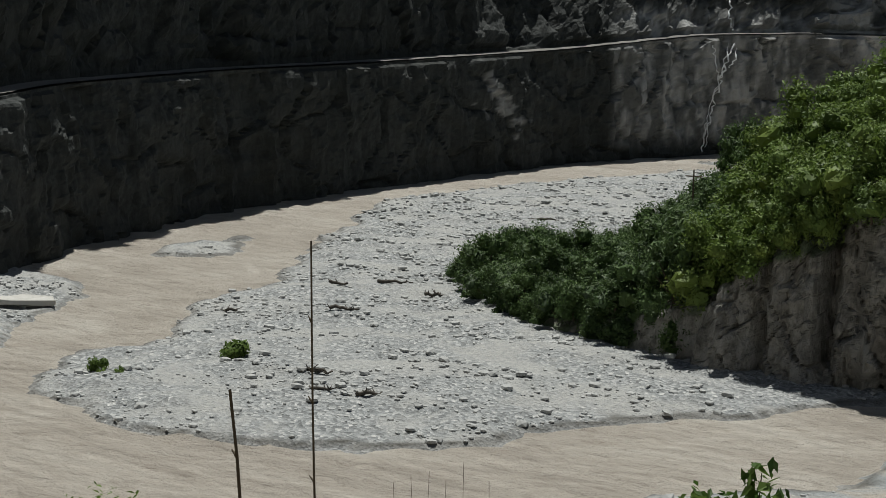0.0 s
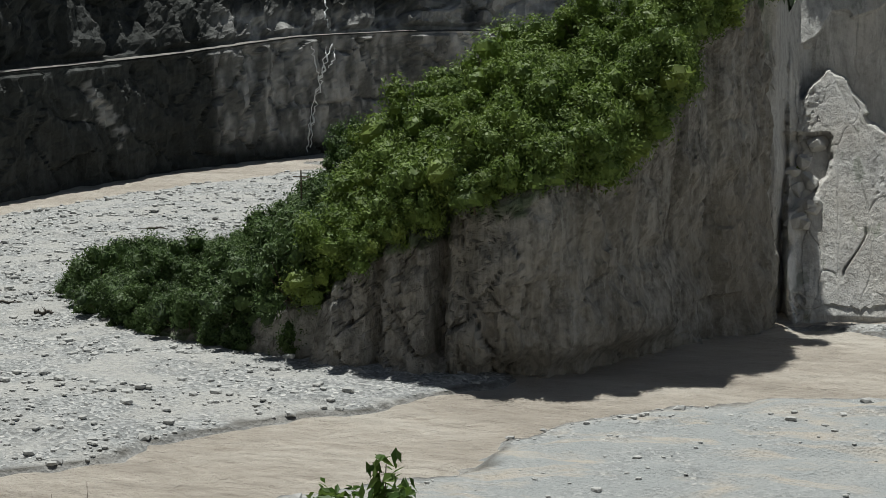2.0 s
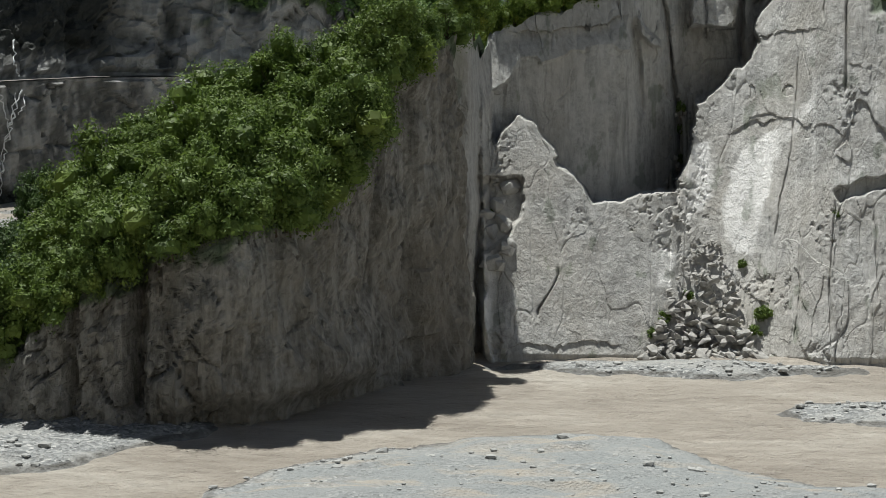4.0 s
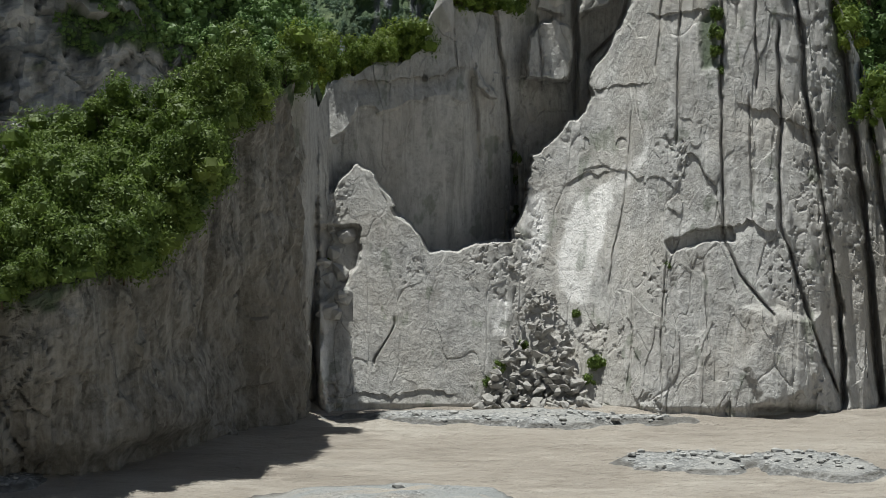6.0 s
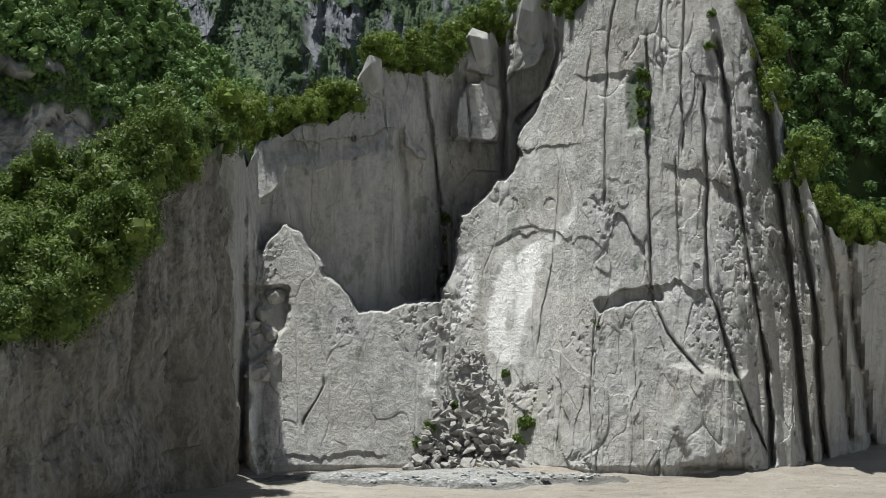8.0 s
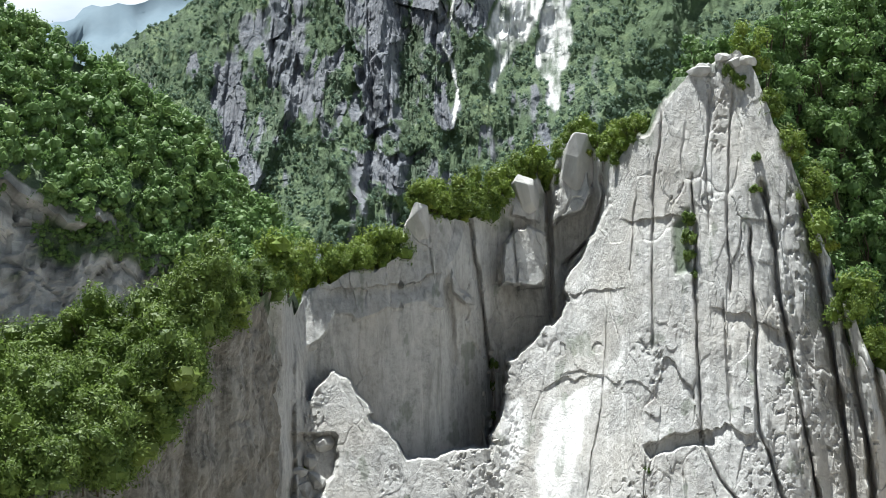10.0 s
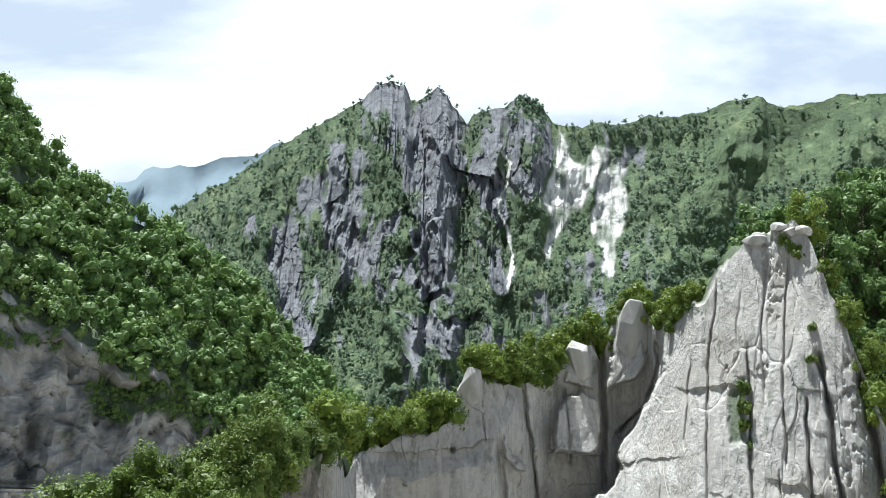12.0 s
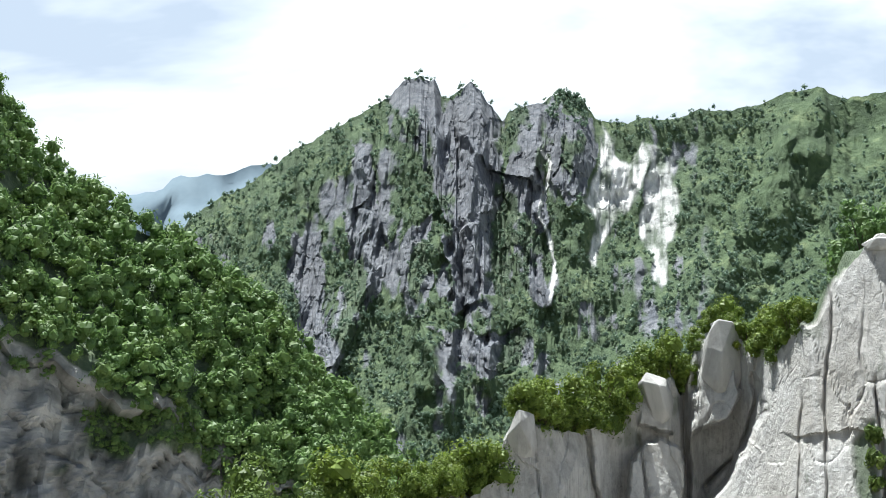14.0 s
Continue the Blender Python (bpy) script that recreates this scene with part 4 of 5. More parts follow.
scars *= np.clip(0.95 + 0.7 * fbm(MA * 5, ME * 1.6, 0, 4, 124), 0.2, 1) * (0.75 + 0.25 * step(MA, -2.7, -2.3))
gully = np.interp(ME, [5.6, 6.8, 7.55, 8.3, 9.1, 9.84, 10.3], [0.45, 0.38, 0.54, 0.86, 0.62, 0.44, 0.75]) + 0.05 * fbm(ME * 2, MA * 0.2, 0, 3, 123)
scars = np.maximum(scars, step(0.09 - np.abs(MA - gully) + 0.04 * fbm(MA * 6, ME * 3, 0, 3, 125), 0.0, 0.04) * step(ME, 5.4, 5.8) * (1 - step(ME, 10.1, 10.5)) * 0.9)
out_by = np.zeros_like(MA)
for els, azs, left, right, amp in RIBS:
    da = wa - np.interp(we, els[::-1], azs[::-1])
    tent = np.clip(1 - np.where(da > 0, da / left, -da / right), 0, 1)
    out_by += amp * tent * step(ME, els[-1] - 2.0, els[-1]) * (0.8 + 0.2 * tent)
lean_az = MA + 0.10 * (ME - 8) * step(MA, 3.9, 4.6) + 0.06 * vnoise(MA * 2, ME, 0, 113)
t1, g1 = blocks(lean_az * 1.1, ME * 0.30 + 0.4 * vnoise(MA, ME, 0, 116), 117)
t2, g2 = blocks(lean_az * 3.0, ME * 0.75 + 0.5 * vnoise(MA * 2, ME * 2, 0, 116), 118)
t3, g3 = blocks(lean_az * 7.0, ME * 2.2 + 0.5 * vnoise(MA * 4, ME * 4, 0, 116), 119)
flutes = ridged(lean_az * 1.6, ME * 0.16, 0, 3, 114)
fine = ridged(lean_az * 5.0, ME * 0.45, 0, 3, 115)
rocky_part = np.clip(bare + 0.35 * (MA > -1.4), 0, 1)
out_by += rocky_part * (4.5 * (t1 - 0.5) + 2.6 * flutes + 1.3 * fine + 2.4 * (t2 - 0.5) + 1.2 * (t3 - 0.5) - 0.8 * bell(g2, 0.05))
out_by += (1 - rocky_part) * (6.0 * fbm(MA * 0.55, ME * 0.5, 0, 4, 121) + 2.5 * ridged(MA * 0.8, ME * 0.25, 0, 3, 122))
out_by += scars * (0.7 * fine + 0.6 * (t3 - 0.5))
veg = fbm(MA * 1.1, ME * 0.8, 0, 5, 126) + 0.8 * (t2 - 0.5) - 0.5 * (flutes - 0.3)
mg = np.where(bare > 0.5, 0.85 * step(veg, 0.40, 0.7), step(veg, -0.95, -0.5) * 0.97) * (1 - scars)
mg = np.maximum(mg, step(-MA, 3.9, 4.6))
out_by *= np.clip((1 - MS) * 9, 0.10, 1)
MD = D_FOOT + (D_CREST - D_FOOT) * MS ** 0.85 - out_by + 10 * step(-MA, 2, 10) * MS
MXX, MY, MZ = -np.sin(np.radians(MA)) * MD, np.cos(np.radians(MA)) * MD, 36 + MD * np.tan(np.radians(ME))
kb = np.linspace(0, 1, 6)[1:, None]
QX, QY, QZ = MXX[-1:] + 0 * kb, MY[-1:] + 400 * kb, MZ[-1:] * (1 - kb) ** 1.2
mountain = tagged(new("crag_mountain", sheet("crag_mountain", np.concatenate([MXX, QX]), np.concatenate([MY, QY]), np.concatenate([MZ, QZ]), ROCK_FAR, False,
                                             {"fresh_or_lit": np.concatenate([scars, 0 * QX]), "green": np.concatenate([mg, 0 * QX])})),
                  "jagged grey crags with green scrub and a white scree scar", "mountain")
fa = np.linspace(30, -4, 120)
fel = np.interp(-fa, [-30, -20, -14.2, -12.4, -10.5, -8.6, -6, 4], [7.0, 7.6, 8.7, 9.2, 10.0, 10.3, 10.6, 9])
fs_ = np.linspace(0, 1, 30)
FA, FS = np.meshgrid(fa, fs_)
fz = 36 + 2200 * np.tan(np.radians(fel)) + 12 * fbm(fa * 0.8, 0, 0, 4, 131)
ZZ = fz[None, :] * FS
YY = 1700 + 500 * FS + 60 * fbm(FA * 0.5, FS * 3, 0, 4, 132)
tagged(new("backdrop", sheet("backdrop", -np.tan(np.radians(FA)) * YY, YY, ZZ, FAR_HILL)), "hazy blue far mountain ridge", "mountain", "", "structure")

# ---------------- wooded hillside beyond the right-hand end of the cliff ----------------
HX, HY = np.meshgrid(np.arange(30, 130, 1.5), np.arange(196, 330, 1.5))
hc = np.interp(HX, [30, 36, 45, 60, 130], [64, 68, 70, 76, 100])
HZ = np.minimum(16 + (HY - 218 - 0.35 * np.clip(HX - 46, 0, 90)) * 1.5, hc) - np.clip(HY - 275, 0, 80) * 1.2 + fbm(HX * 0.06, HY * 0.06, 0, 4, 141) * 3
HZ = HZ - 60 * (1 - step(HX, 30, 37)) - 10 * (HY < 197)
tagged(new("hillside", sheet("hillside", HX, HY, HZ, MEADOW)), "steep green hillside covered with trees behind the cliff", "hillside", "", "structure")

# ---------------- trees and bushes ----------------
rnd = random.Random(5)
KINDS = [tree_meshes(200 + k, 2.7 + 0.35 * (k % 3), 4.6 + 0.6 * (k % 4), 3200, 0.175, LEAF, 0.05) for k in range(6)]
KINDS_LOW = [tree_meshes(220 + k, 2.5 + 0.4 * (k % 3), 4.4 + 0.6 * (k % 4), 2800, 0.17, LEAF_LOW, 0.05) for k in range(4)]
KINDS_TOP = [tree_meshes(230 + k, 2.3 + 0.3 * (k % 3), 3.8 + 0.4 * (k % 4), 2200, 0.17, LEAF_TOP, 0.05) for k in range(4)]
spots = []
for k in range(3000):
    c, r = rnd.randrange(14, len(su) - 6), rnd.randrange(0, len(TX))
    x, y, z = (float(a[r, c]) for a in (TX, TY, TZ))
    near = 2.1 if x < -60 else 2.6
    if x > -24 and r < 6:
        continue
    if all((x - q[0]) ** 2 + (y - q[1]) ** 2 > near ** 2 for q in spots):
        spots.append((x, y, z - 0.6, 0.95 if x < -66 else 1.27 if x < -32 else 0.8))
spots += [(-38, 153, 17.6, 1.25), (-35.5, 155.5, 18.2, 1.3), (-33.5, 159, 19.5, 1.3), (-32.5, 162, 22.5, 1.2), (-41, 151.5, 16.8, 1.2), (-44, 150.5, 16.2, 1.1), (-50, 150.5, 13.6, 1.0), (-56, 150.5, 10, 1.0), (-61, 151.5, 7, 1.0)]
for c in range(230, 372, 4):
    # bushes that hang over the rim
    for over, drop_, k in ((0.6, 0.2, 1.25), (0.9, 1.2, 1.1)):
        if line[c, 0] < -34 or line[c, 0] > -24.5:
            continue
        spots.append((float(PX[-1, c] + outx[c] * over), float(PY[-1, c] + outy[c] * over), float(PZ[-1, c]) - drop_ - rnd.uniform(0.2, 1.6), k))
low_spots = [q for q in spots if q[0] < -62]
spots = [q for q in spots if q[0] >= -62]
grow("bush", KINDS_LOW, low_spots, rnd, "green bush on the low end of the promontory, darkened for shade", "bush", "bushes on the promontory", (0.7, 1.15))
grow("bush", KINDS, spots, rnd, "leafy green bush growing on the rock promontory", "bush", "bushes on the promontory", (0.7, 1.15))
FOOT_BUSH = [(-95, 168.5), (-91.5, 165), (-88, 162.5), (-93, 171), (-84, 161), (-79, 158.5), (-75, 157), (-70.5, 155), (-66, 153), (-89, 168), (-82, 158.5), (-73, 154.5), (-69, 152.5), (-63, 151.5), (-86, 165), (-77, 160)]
grow("bush", KINDS_LOW, [(x, y, 0.3, 0.95) for x, y in FOOT_BUSH] + [(-94.5, 169.5, 0.4, 1.45), (-90.5, 167, 0.8, 1.4), (-84, 163.5, 1.2, 1.3)], rnd, "green bush at the foot of the promontory, darkened for shade", "bush", "bushes on the promontory", (0.8, 1.1))

by_x = np.argsort(FX[-1])
top_y, top_z, top_x = FY[-1][by_x], FZ[-1][by_x], FX[-1][by_x]
spots = []
for x0, x1, gap_, s0 in ((-22, -8.5, 1.15, 0.85), (-6, 1.5, 1.1, 0.85), (1.5, 9.5, 1.2, 0.8), (10, 14, 1.3, 0.6), (14.8, 22.5, 1.2, 0.8), (36.5, 56, 1.5, 0.8)):
    x = x0
    while x < x1:
        y = float(np.interp(x, top_x, top_y))
        z = float(np.interp(x, top_x, top_z))
        spots.append((x, y + rnd.uniform(0.8, 1.8), z - 0.3, s0 * 1.15))
        spots.append((x + 0.5, y + rnd.uniform(3.0, 5.0), z - 0.1, s0 * 1.6))
        x += gap_ * rnd.uniform(0.8, 1.3)
grow("bush", KINDS_TOP, spots, rnd, "yellow-green bush on the cliff's edge", "bush", "bushes along the cliff top", (0.6, 1.0))

TALL = [tree_meshes(300 + k, 3.3, 7.5 + k * 0.6, 1300, 0.30, LEAF_WOOD, 0.05) for k in range(4)]
spots = []
for k in range(4000):
    i, j = rnd.randrange(2, HX.shape[0] - 2), rnd.randrange(4, HX.shape[1] - 2)
    x, y, z = float(HX[i, j]), float(HY[i, j]), float(HZ[i, j])
    if x > 76 or y > 284 or z < 6 or y < float(np.interp(x, top_x, top_y)) + 6:
        continue
    if all((x - q[0]) ** 2 + (y - q[1]) ** 2 > 3.1 ** 2 for q in spots):
        spots.append((x, y, z - 1.2, 1.1))
grow("tree", TALL, spots, rnd, "broad-leaved green tree on the steep hillside", "tree", "trees on the hillside", (0.75, 1.15))

rs = np.random.default_rng(9)
wood = []
for k in range(9000):
    r, c = rs.integers(0, 70), rs.integers(150, 512)
    if r < 2 and rs.random() < 0.5:
        continue
    x, y, z = A4[0][r, c], A4[1][r, c], A4[2][r, c]
    az_ = math.degrees(math.atan2(-x, y))
    if az_ > 33:
        continue
    wood.append((x, y, z - 0.8, rs.uniform(2.2, 4.6)))
wood = wood[:2100]
for k in range(420):
    r, c = rs.integers(44, 60), rs.integers(230, 512)
    if fbm(wu[c] * 0.06, r * 0.12, 0, 3, 88) > -0.1:
        wood.append((A3[0][r, c], A3[1][r, c], A3[2][r, c] - 0.6, rs.uniform(1.2, 2.8)))
for k in range(2500):
    r, c = rs.integers(6, 60), rs.integers(150, 512)
    if lg[64 + r, c] > 0.5 and A3[2][r, c] > rz[c] + 8:
        wood.append((A3[0][r, c], A3[1][r, c], A3[2][r, c] - 0.5, rs.uniform(1.0, 2.2)))
thicket("woods", LEAF_WOOD, wood, 10, 120, 0.125, label="dense green broad-leaved woods on the gorge slope", category="woods")

scrub = []
for k in range(60000):
    r, c = rs.integers(0, 299), rs.integers(0, 739)
    meadow = ma[c] < -6.5 and ME[r, c] > 8.6 - 0.25 * (ma[c] + 6.5)
    if mg[r, c] < 0.55 or scars[max(r - 6, 0):r + 6, c].max() > 0.3 or len(scrub) > 6600 or ME[r, c] < 0.5 or (meadow and rs.random() < 0.8) or ma[c] > 12.5:
        continue
    scrub.append((MXX[r, c], MY[r, c], MZ[r, c] - 0.5, rs.uniform(0.6, 1.6) * (1.15 if ma[c] < -1 else 1.0)))
for k in range(46):
    c = rs.integers(90, 560)
    scrub.append((MXX[-1, c], MY[-1, c], MZ[-1, c] - 0.6, rs.uniform(0.5, 1.3)))
for c in (257, 268, 262, 250):
    scrub.append((MXX[-1, c], MY[-1, c], MZ[-1, c] - 0.3, 1.5))
for k in range(60):
    c, r = rs.integers(364, 394), rs.integers(278, 299)
    scrub.append((MXX[r, c], MY[r, c], MZ[r, c] - 0.5, rs.uniform(0.9, 1.8)))
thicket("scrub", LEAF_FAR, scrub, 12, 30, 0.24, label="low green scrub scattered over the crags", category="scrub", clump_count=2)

# ---------------- waterfall on the far wall ----------------
falls = tagged(new("waterfall"), "thin white waterfall running down the dark gorge wall", "waterfall")


def on_wall(azimuth, z):
    """A place on the far wall under the given bearing and height."""
    a = np.degrees(np.arctan2(-LX[:128], LY[:128]))
    i = np.argmin((a - azimuth) ** 2 * 30 + (LZ[:128] - z) ** 2)
    return np.array([LX[:128].ravel()[i], LY[:128].ravel()[i], LZ[:128].ravel()[i]]) * np.array([0.997, 0.997, 1.0])


def strand(points, width, seed):
    r = random.Random(seed)
    pts = []
    for (a0, z0), (a1, z1) in zip(points[:-1], points[1:]):
        for k in range(9):
            f = k / 9
            pts.append(on_wall(a0 + (a1 - a0) * f + r.uniform(-0.035, 0.035), z0 + (z1 - z0) * f))
    return tube(pts, [width * r.uniform(0.5, 1.3) for _ in pts], 5)


for k, (line_, width) in enumerate((([(21.05, 24.5), (21.35, 19), (21.6, 13), (21.8, 7), (22.0, 0.2)], 0.19), ([(21.7, 24.5), (21.6, 20), (21.45, 16)], 0.16), ([(21.2, 24), (21.4, 18), (21.75, 10), (21.95, 3)], 0.11), ([(21.3, 22), (21.55, 15), (21.7, 9), (21.9, 1)], 0.12),
                                    ([(21.2, 36), (21.25, 31), (21.1, 27)], 0.2), ([(20.9, 23.5), (21.2, 19)], 0.14))):
    part("strand", mesh_np("strand", *strand(line_, width, k + 1), FALLS, True), falls)

# ---------------- broken rock on the cliff and at its foot ----------------


def hull(seed, points, flat, mat, name):
    """An angular broken block: the hull of a few points, its edges slightly worn."""
    q = random.Random(seed)
    bm = bmesh.new()
    for _ in range(points):
        v = Vector((q.gauss(0, 1), q.gauss(0, 1), q.gauss(0, 1))).normalized() * q.uniform(0.42, 0.56)
        bm.verts.new((v.x, v.y, v.z * flat))
    got = bmesh.ops.convex_hull(bm, input=bm.verts)
    bmesh.ops.delete(bm, geom=list({g for g in got["geom_interior"] if isinstance(g, bmesh.types.BMVert)}), context="VERTS")
    bmesh.ops.dissolve_limit(bm, angle_limit=0.25, verts=bm.verts, edges=bm.edges)
    bmesh.ops.bevel(bm, geom=bm.edges[:], offset=0.02, segments=1, affect="EDGES")
    bmesh.ops.triangulate(bm, faces=bm.faces)
    me = bpy.data.meshes.new(name)
    bm.to_mesh(me)
    bm.free()
    me.materials.append(mat)
    return me


SHAPES = [hull(400 + k, 11, 0.75, BOULDER, "boulder") for k in range(9)]
CHUNKS = [hull(440 + k, 26, 1.0, ROCK, "block") for k in range(6)]
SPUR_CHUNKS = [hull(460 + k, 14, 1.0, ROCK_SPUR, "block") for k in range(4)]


def rock_at(name, shapes, parent, x, y, z, size, r, tilt=30, stretch=(1, 1, 1)):
    ob = new(name, shapes[r.randrange(len(shapes))])
    ob.parent = parent
    ob.matrix_basis = pose(x, y, z, r.uniform(-tilt, tilt), r.uniform(-tilt, tilt), r.uniform(0, 360)) @ Matrix.Diagonal((size * stretch[0], size * stretch[1], size * stretch[2], 1))
    return ob


def face_at(x, z):
    """A place on the cliff's face."""
    i = min(int(np.searchsorted(cx, x)), len(cx) - 1)
    return [float(np.interp(z, CZ[:, i], a[:, i])) for a in (FX, FY, FZ)]


def on_face(name, shapes, parent, x, z, out_by, size, r, tilt=30, stretch=(1, 1, 1)):
    fx, fy, fz = face_at(x, z)
    return rock_at(name, shapes, parent, fx, fy - out_by, max(fz, 0.15), size, r, tilt, stretch)


rubble = tagged(new("rubble_pile"), "heap of broken grey boulders at the cliff's foot", "rubble")
r = random.Random(77)
for k in range(260):
    z = 13.5 * r.random() ** 1.6
    half_w = 1.2 + (1 - z / 14) * 5.2
    x = 5.5 + (1 - z / 14) * -0.6 + r.uniform(-1, 1) * half_w
    size = r.uniform(0.5, 1.5) * (1.25 - z / 20)
    on_face("boulder", SHAPES, rubble, x, z, 0.4 + (14 - z) * 0.16 * r.random(), size * 1.15, r, 40, (1.3, 0.9, 0.8))
for k in range(14):
    z = r.uniform(10.5, 20)
    x = -17.4 + r.uniform(-1.2, 1.6)
    on_face("block", CHUNKS, cliff, x, z, -0.1, r.uniform(1.4, 2.8), r, 25, (1.2, 0.8, 0.8))
for k in range(22):
    z = r.uniform(15, 30)
    x = 2.2 + r.uniform(-0.8, 0.9)
    on_face("boulder", SHAPES, rubble, x, z, 0.2, r.uniform(0.6, 1.2), r, 40)
# teeth and blocks that crown the cliff: x, height of middle, size, stretch
for x, z, size, st in ((-5.6, 43.2, 3.6, (0.7, 0.8, 1.5)), (6.2, 46.2, 4.2, (0.8, 0.8, 1.3)), (11.8, 49.0, 5.2, (0.8, 0.8, 1.7)), (12.2, 52.2, 2.6, (1.1, 0.9, 0.8)),
                       (25.2, 61.4, 2.6, (1.4, 1, 0.7)), (27.8, 62.9, 2.4, (1.3, 1, 0.7)), (30.6, 63.9, 2.2, (1.2, 1, 0.8)), (29.3, 62.2, 2.6, (1.2, 1, 0.7)),
                       (-17.4, 29.7, 1.5, (1.2, 0.6, 0.5))):
    on_face("block", CHUNKS, cliff, x, z - (1.6 if z > 60 else 0), -0.1, size * (0.95 if z > 60 else 1.2), r, 12, st)
for k in range(26):
    c, q = r.randrange(150, 330), r.randrange(8, 100)
    rock_at("block", SPUR_CHUNKS, spur, float(PX[q, c]) - 0.3 * float(outx[c]), float(PY[q, c]) - 0.3 * float(outy[c]), float(PZ[q, c]), r.uniform(0.8, 2.0), r, 15, (1.0, 0.8, 1.5))
# bushes rooted in clefts of the face
TUFT = [tree_meshes(500 + k, 0.9, 1.2, 420, 0.2, LEAF, 0.0) for k in range(3)]
spots = [(face_at(x, z)[0], face_at(x, z)[1] - 0.15, face_at(x, z)[2] - 0.5, k) for x, z, k in ((24.0, 43.5, 1.2), (24.2, 41.6, 1.3), (24.1, 39.6, 1.2), (24.4, 37.8, 0.9), (29.6, 58.5, 1.3), (28.6, 59.6, 1.0), (31.2, 50.5, 1.0), (31.3, 47.0, 0.9),
         (2.6, 25.5, 0.9), (2.4, 22.5, 0.9), (2.8, 28.0, 0.8), (1.0, 5.0, 0.9), (3.6, 7.5, 0.9), (-0.6, 3.4, 0.8), (11.6, 5.2, 1.0), (10.8, 3.6, 0.9), (19.2, 16.6, 0.6), (-17.6, 17, 0.6), (9.3, 11.0, 0.6))]
grow("shrub", TUFT, spots, r, "small shrub rooted in a cleft of the cliff", "shrub", "shrubs in the cliff")

# ---------------- river stones, driftwood ----------------
PEBBLES = [rocky(600 + k, 0.3, 0.6, 1) for k in range(8)]
pick = np.random.default_rng(33)
px_, py_ = pick.uniform(-165, 40, 60000), 85 + 270 * pick.random(60000) ** 1.3
h_, d_ = bed(px_, py_)
drift = fbm(px_ * 0.08, py_ * 0.2, 0, 4, 151) + 0.25
sandy = np.where(inside(px_, py_, BAR_NEAR) > -2, 0.25, 1.0)
ok = (d_ > 0.2) & (pick.random(60000) < np.clip(0.25 + drift, 0.04, 1) * sandy) & (np.hypot(px_ * 0.75, py_) > 60)
big, stones = [], []
for x, y, z in np.stack([px_, py_, h_], 1)[ok][:15000]:
    size = 0.18 + 0.16 * pick.exponential() * (1 + y / 250)
    size = min(size, 1.3)
    if size > 0.62 and len(big) < 290 and y < 250:
        big.append((x, y, z, size))
        continue
    co, f = PEBBLES[pick.integers(0, 8)]
    a = pick.uniform(0, 6.283)
    rot = np.array([[math.cos(a), -math.sin(a), 0], [math.sin(a), math.cos(a), 0], [0, 0, 1]])
    stones.append((co @ rot.T * size * np.array([1.25, 1, 1]) + np.array([x, y, z + size * 0.12]), f))
tagged(part("stones", mesh_np("stones", *joined(stones), STONE), ground), "", "", "", "stuff")
STONES = [mesh_np("stone", *PEBBLES[k], STONE) for k in range(8)]
for x, y, z, size in big:
    rock_at("stone", STONES, ground, float(x), float(y), float(z) + size * 0.15, float(size), r, 15, (1.3, 1, 1))


def log_mesh(seed, length, radius):
    q = random.Random(seed)
    pts = [(length * (k / 6 - 0.5), q.uniform(-0.35, 0.35), q.uniform(-0.05, 0.25)) for k in range(7)]
    log = mesh_np("driftwood", *tube(pts, [radius * (1 - 0.09 * k) for k in range(7)], 7), WOOD, True)
    limbs = []
    for k in range(5):
        p = pts[q.randrange(0, 7)]
        limbs.append(mesh_np("branch", *tube([p, (p[0] + q.uniform(-0.8, 0.8), p[1] + q.uniform(-0.8, 0.8), p[2] + q.uniform(0.1, 0.6))], [radius * 0.45, radius * 0.12], 5), WOOD, True))
    return log, limbs


for k, (x, y, length, turn) in enumerate(((-100.7, 149.5, 4.4, 10), (-105.7, 167.7, 5.5, 30), (-85.6, 123.1, 3.0, 15), (-83.4, 119.5, 3.8, 5), (-78.2, 120.1, 3.2, 50), (-112.4, 144.8, 1.8, 20),
                                          (-110.5, 162.9, 3.4, 5), (-98.5, 164.8, 3.0, 15), (-112, 205, 5.0, 5), (-118, 230, 5.5, 15))):
    z = float(bed(np.array([x * 1.0]), np.array([y * 1.0]))[0][0])
    log, limbs = log_mesh(700 + k, length * 0.75, 0.22)
    ob = tagged(new("driftwood", log), "dark driftwood log stranded on the gravel bar", "driftwood", "driftwood on the bar")
    ob.matrix_basis = pose(x, y, max(z, 0) + 0.15, 0, 0, turn)
    for limb in limbs:
        part("branch", limb, ob)
bm = bmesh.new()
bmesh.ops.create_cube(bm, size=1)
bmesh.ops.scale(bm, verts=bm.verts, vec=(6.5, 2.4, 0.6))
bmesh.ops.subdivide_edges(bm, edges=bm.edges, cuts=3, use_grid_fill=True)
for v in bm.verts:
    v.co += noise.noise_vector(v.co * 0.6) * 0.4
bmesh.ops.bevel(bm, geom=bm.edges[:], offset=0.03, segments=1, affect="EDGES")
me = bpy.data.meshes.new("slab")
bm.to_mesh(me)
bm.free()
me.materials.append(CONCRETE)
slab = tagged(new("slab", me), "pale flat rock slab at the river's edge", "rock slab")
slab.matrix_basis = pose(-134.5, 136, 1.0, 3, 4, 50)
grow("shrub", TUFT, [(-97.4, 126.3, 0.7, 1.5), (-104.2, 114.7, 0.5, 1.0), (-102.8, 115.4, 0.5, 0.7)], r, "small dark shrub on the gravel bar", "shrub", "shrubs on the bar")

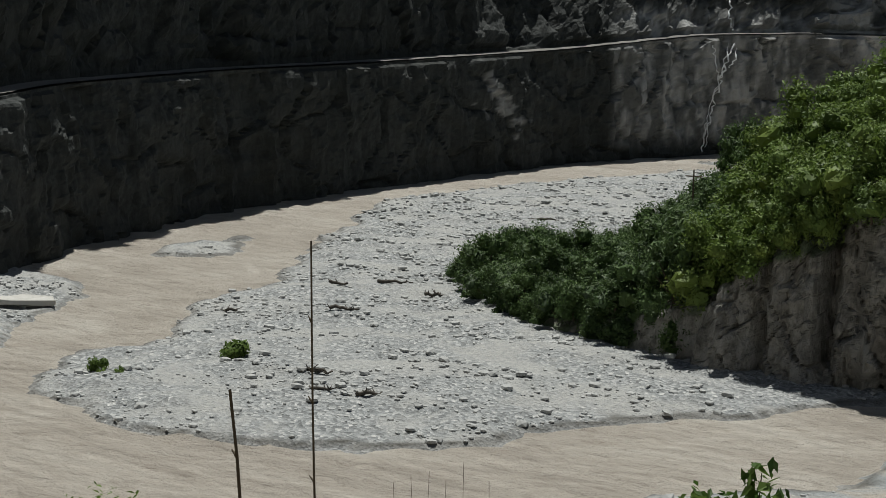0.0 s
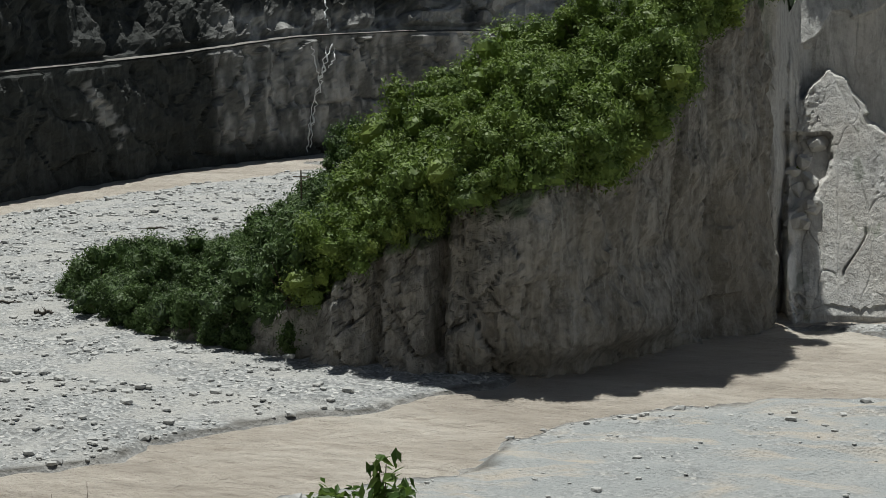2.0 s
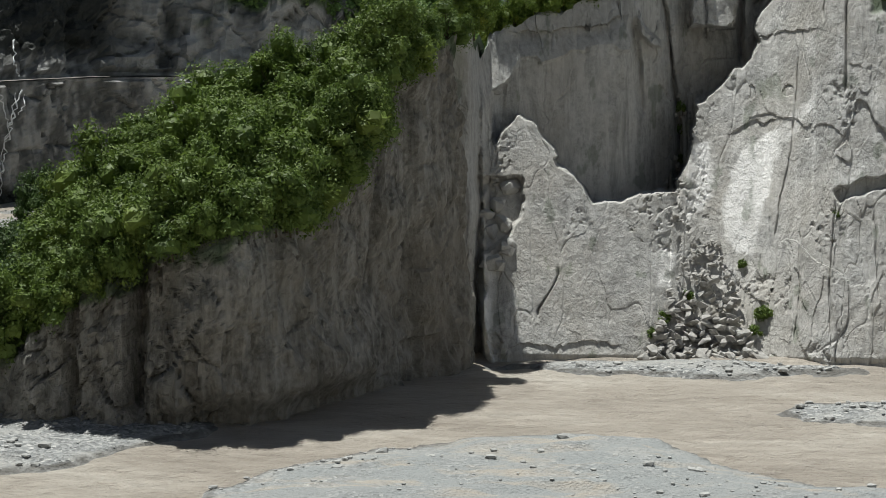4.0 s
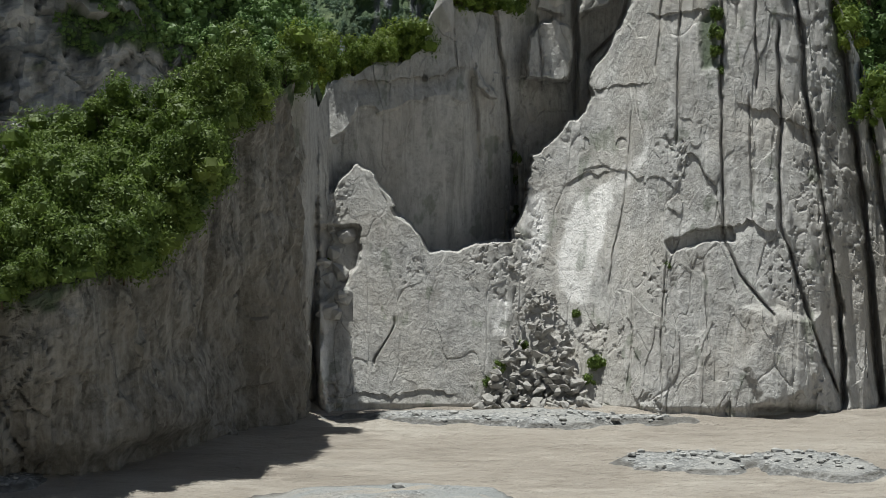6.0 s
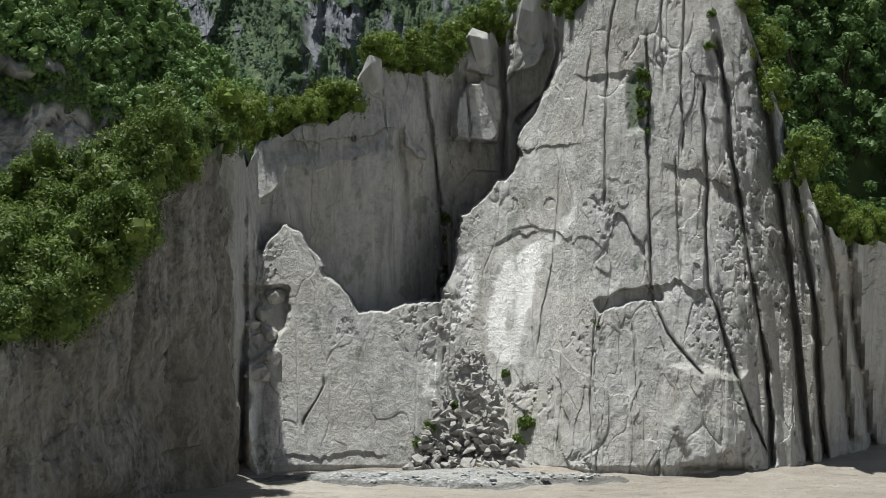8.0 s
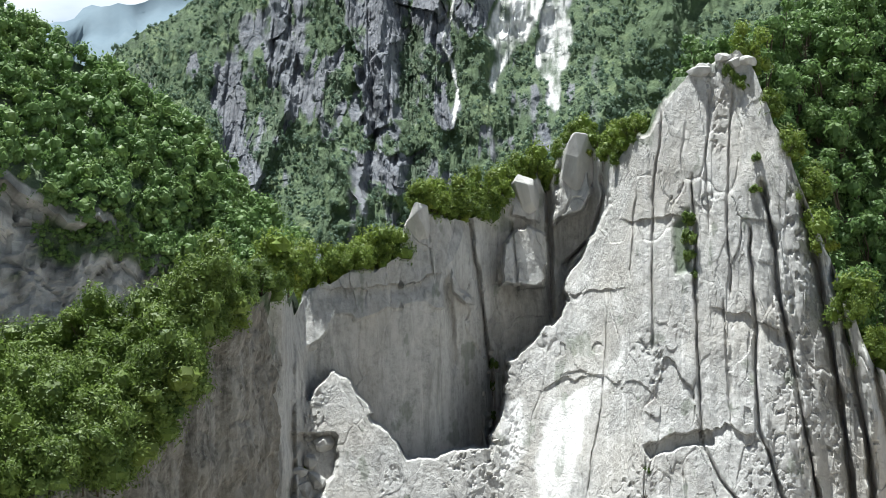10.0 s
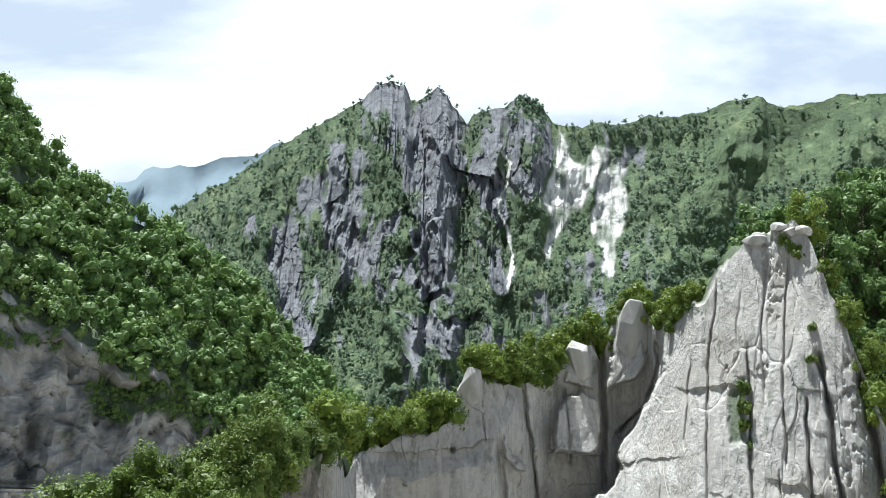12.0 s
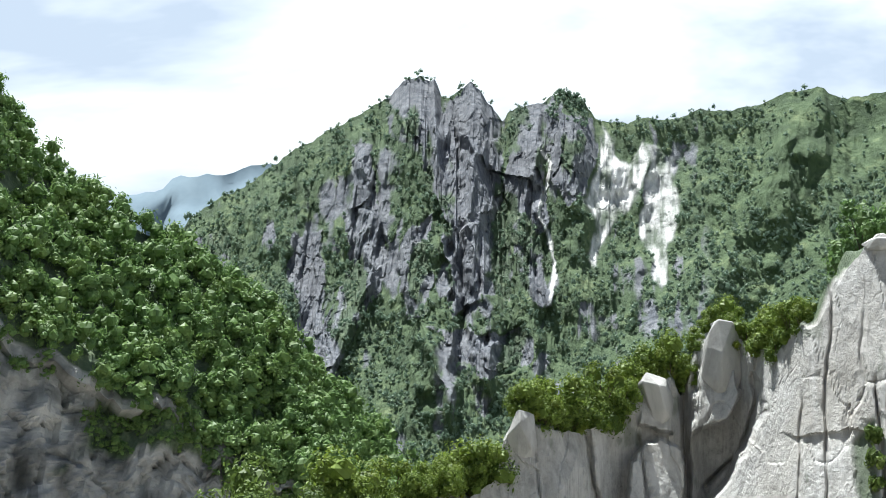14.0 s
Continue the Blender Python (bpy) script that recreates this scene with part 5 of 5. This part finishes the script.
# ---------------- plants beside the viewpoint ----------------


def bank_z(x, y):
    return float(near_bank(np.array([x * 1.0]), np.array([y * 1.0]))[0])


def stalk(name, foot, tip, radius, bend, label, category):
    x0, y0 = foot
    z0 = bank_z(x0, y0) - 0.2
    pts, q = [], random.Random(int(radius * 1e4))
    for k in range(13):
        f = k / 12
        s = bend * math.sin(f * 3.0) + q.uniform(-0.004, 0.004)
        pts.append((x0 + (tip[0] - x0) * f + s * 0.8, y0 + (tip[1] - y0) * f + s * 0.6, z0 + (tip[2] - z0) * f))
    pieces = [tube(pts, [radius * (1.15 - 0.6 * k / 12) for k in range(13)], 7)]
    for k in (5, 7, 9, 10, 11):
        p = pts[k]
        pieces.append(tube([p, (p[0] + q.uniform(-0.02, 0.02), p[1], p[2] + 0.02)], [radius * 0.8, radius * 0.3], 5))
    return tagged(new(name, mesh_np(name, *joined(pieces), DRY, True)), label, category)


t1, t2 = bearing(37.86, 5.0, -13.47), bearing(35.16, 5.0, -8.5)
f1, f2 = bearing(35.7, 5.0, 0), bearing(35.2, 5.0, 0)
stalk("dry_stalk", f1[:2], t1, 0.0085, 0.0, "short dry brown stalk standing on the bank", "stalk")
stalk("dry_stalk", f2[:2], t2, 0.0052, 0.022, "long thin dry stalk bent at its tip", "stalk")
for k, (a, e) in enumerate(((31.0, -16.2), (30.4, -16.5), (29.8, -15.9), (32.2, -16.6), (31.6, -16.4), (28.9, -16.5))):
    tip, foot = bearing(a, 7.0, e), bearing(a + 0.5 - 0.2 * k, 7.0, 0)
    stalk("grass_stem", foot[:2], tip, 0.0016 + 0.0001 * k, 0.01, "thin dry grass stem on the bank", "grass")

NEAR_BUSH = [tree_meshes(800 + k, 0.95, 2.9, 14000, 0.024, LEAF, 0.3) for k in range(2)]
for a, d, e, s in ((46.6, 9.0, -15.0, 1.0), (42.6, 9.2, -15.2, 1.05), (44.2, 9.6, -16.2, 1.0), (41.4, 9.0, -15.7, 0.9), (40.3, 9.3, -16.1, 0.9)):
    x, y, z = bearing(a, d, e)
    zb = bank_z(x, y)
    grow("bush", NEAR_BUSH, [(x, y, zb - 0.1, (z - zb) / 3.1)], r, "leafy bush on the bank beside the viewpoint", "bush", "bushes on the bank", (0.97, 1.03))


def sapling(x, y, tip_z):
    base = bank_z(x, y)
    h = tip_z - base
    thing = tagged(new("sapling"), "young leafy sapling with light green leaves on the bank", "sapling")
    thing.matrix_basis = pose(x, y, base - 0.1)
    q, rsx = random.Random(4), np.random.default_rng(41)
    stems, tips = [], []
    for k in range(11):
        w = 2.4 * k + q.uniform(-0.4, 0.4)
        top = (math.cos(w) * q.uniform(0.06, 0.27), math.sin(w) * 0.2, h * (1.0 if k == 0 else q.uniform(0.9, 0.985)))
        stems.append(tube([(0, 0, h * 0.55), (top[0] * 0.4, top[1] * 0.4, h * 0.78), top], [0.009, 0.006, 0.002], 5))
        for f in np.linspace(0.72, 1.0, 12):
            tips.append((top[0] * f, top[1] * f, h * 0.55 + (top[2] - h * 0.55) * f))
    stems.append(tube([(0, 0, -0.1), (0.01, 0, h * 0.3), (0, 0, h * 0.58)], [0.016, 0.012, 0.009], 6))
    part("stem", mesh_np("stem", *joined(stems), BARK, True), thing)
    c = np.array(tips)
    part("leaves", mesh_np("leaves", *leaf_cards(rsx, c, np.full(len(c), 0.06), 1700, 0.032, body=0), LEAF_NEAR), thing)


sx, sy, sz = bearing(20.1, 6.0, -14.75)
sapling(sx, sy, sz)


# ---------------- pole among the bushes ----------------
pole = tagged(new("utility_pole"), "thin wooden utility pole with a crossarm among bushes", "utility pole")
pole.matrix_basis = pose(-65.5, 160.5, 8.0)
part("shaft", mesh_np("shaft", *tube([(0, 0, -1), (0, 0, 5), (0.03, 0, 10.2)], [0.13, 0.11, 0.08], 8), BARK, True), pole)
part("crossarm", mesh_np("crossarm", *tube([(-0.9, 0.1, 9.5), (0, 0.1, 9.52), (0.9, 0.1, 9.5)], [0.07, 0.07, 0.07], 6), BARK, True), pole)
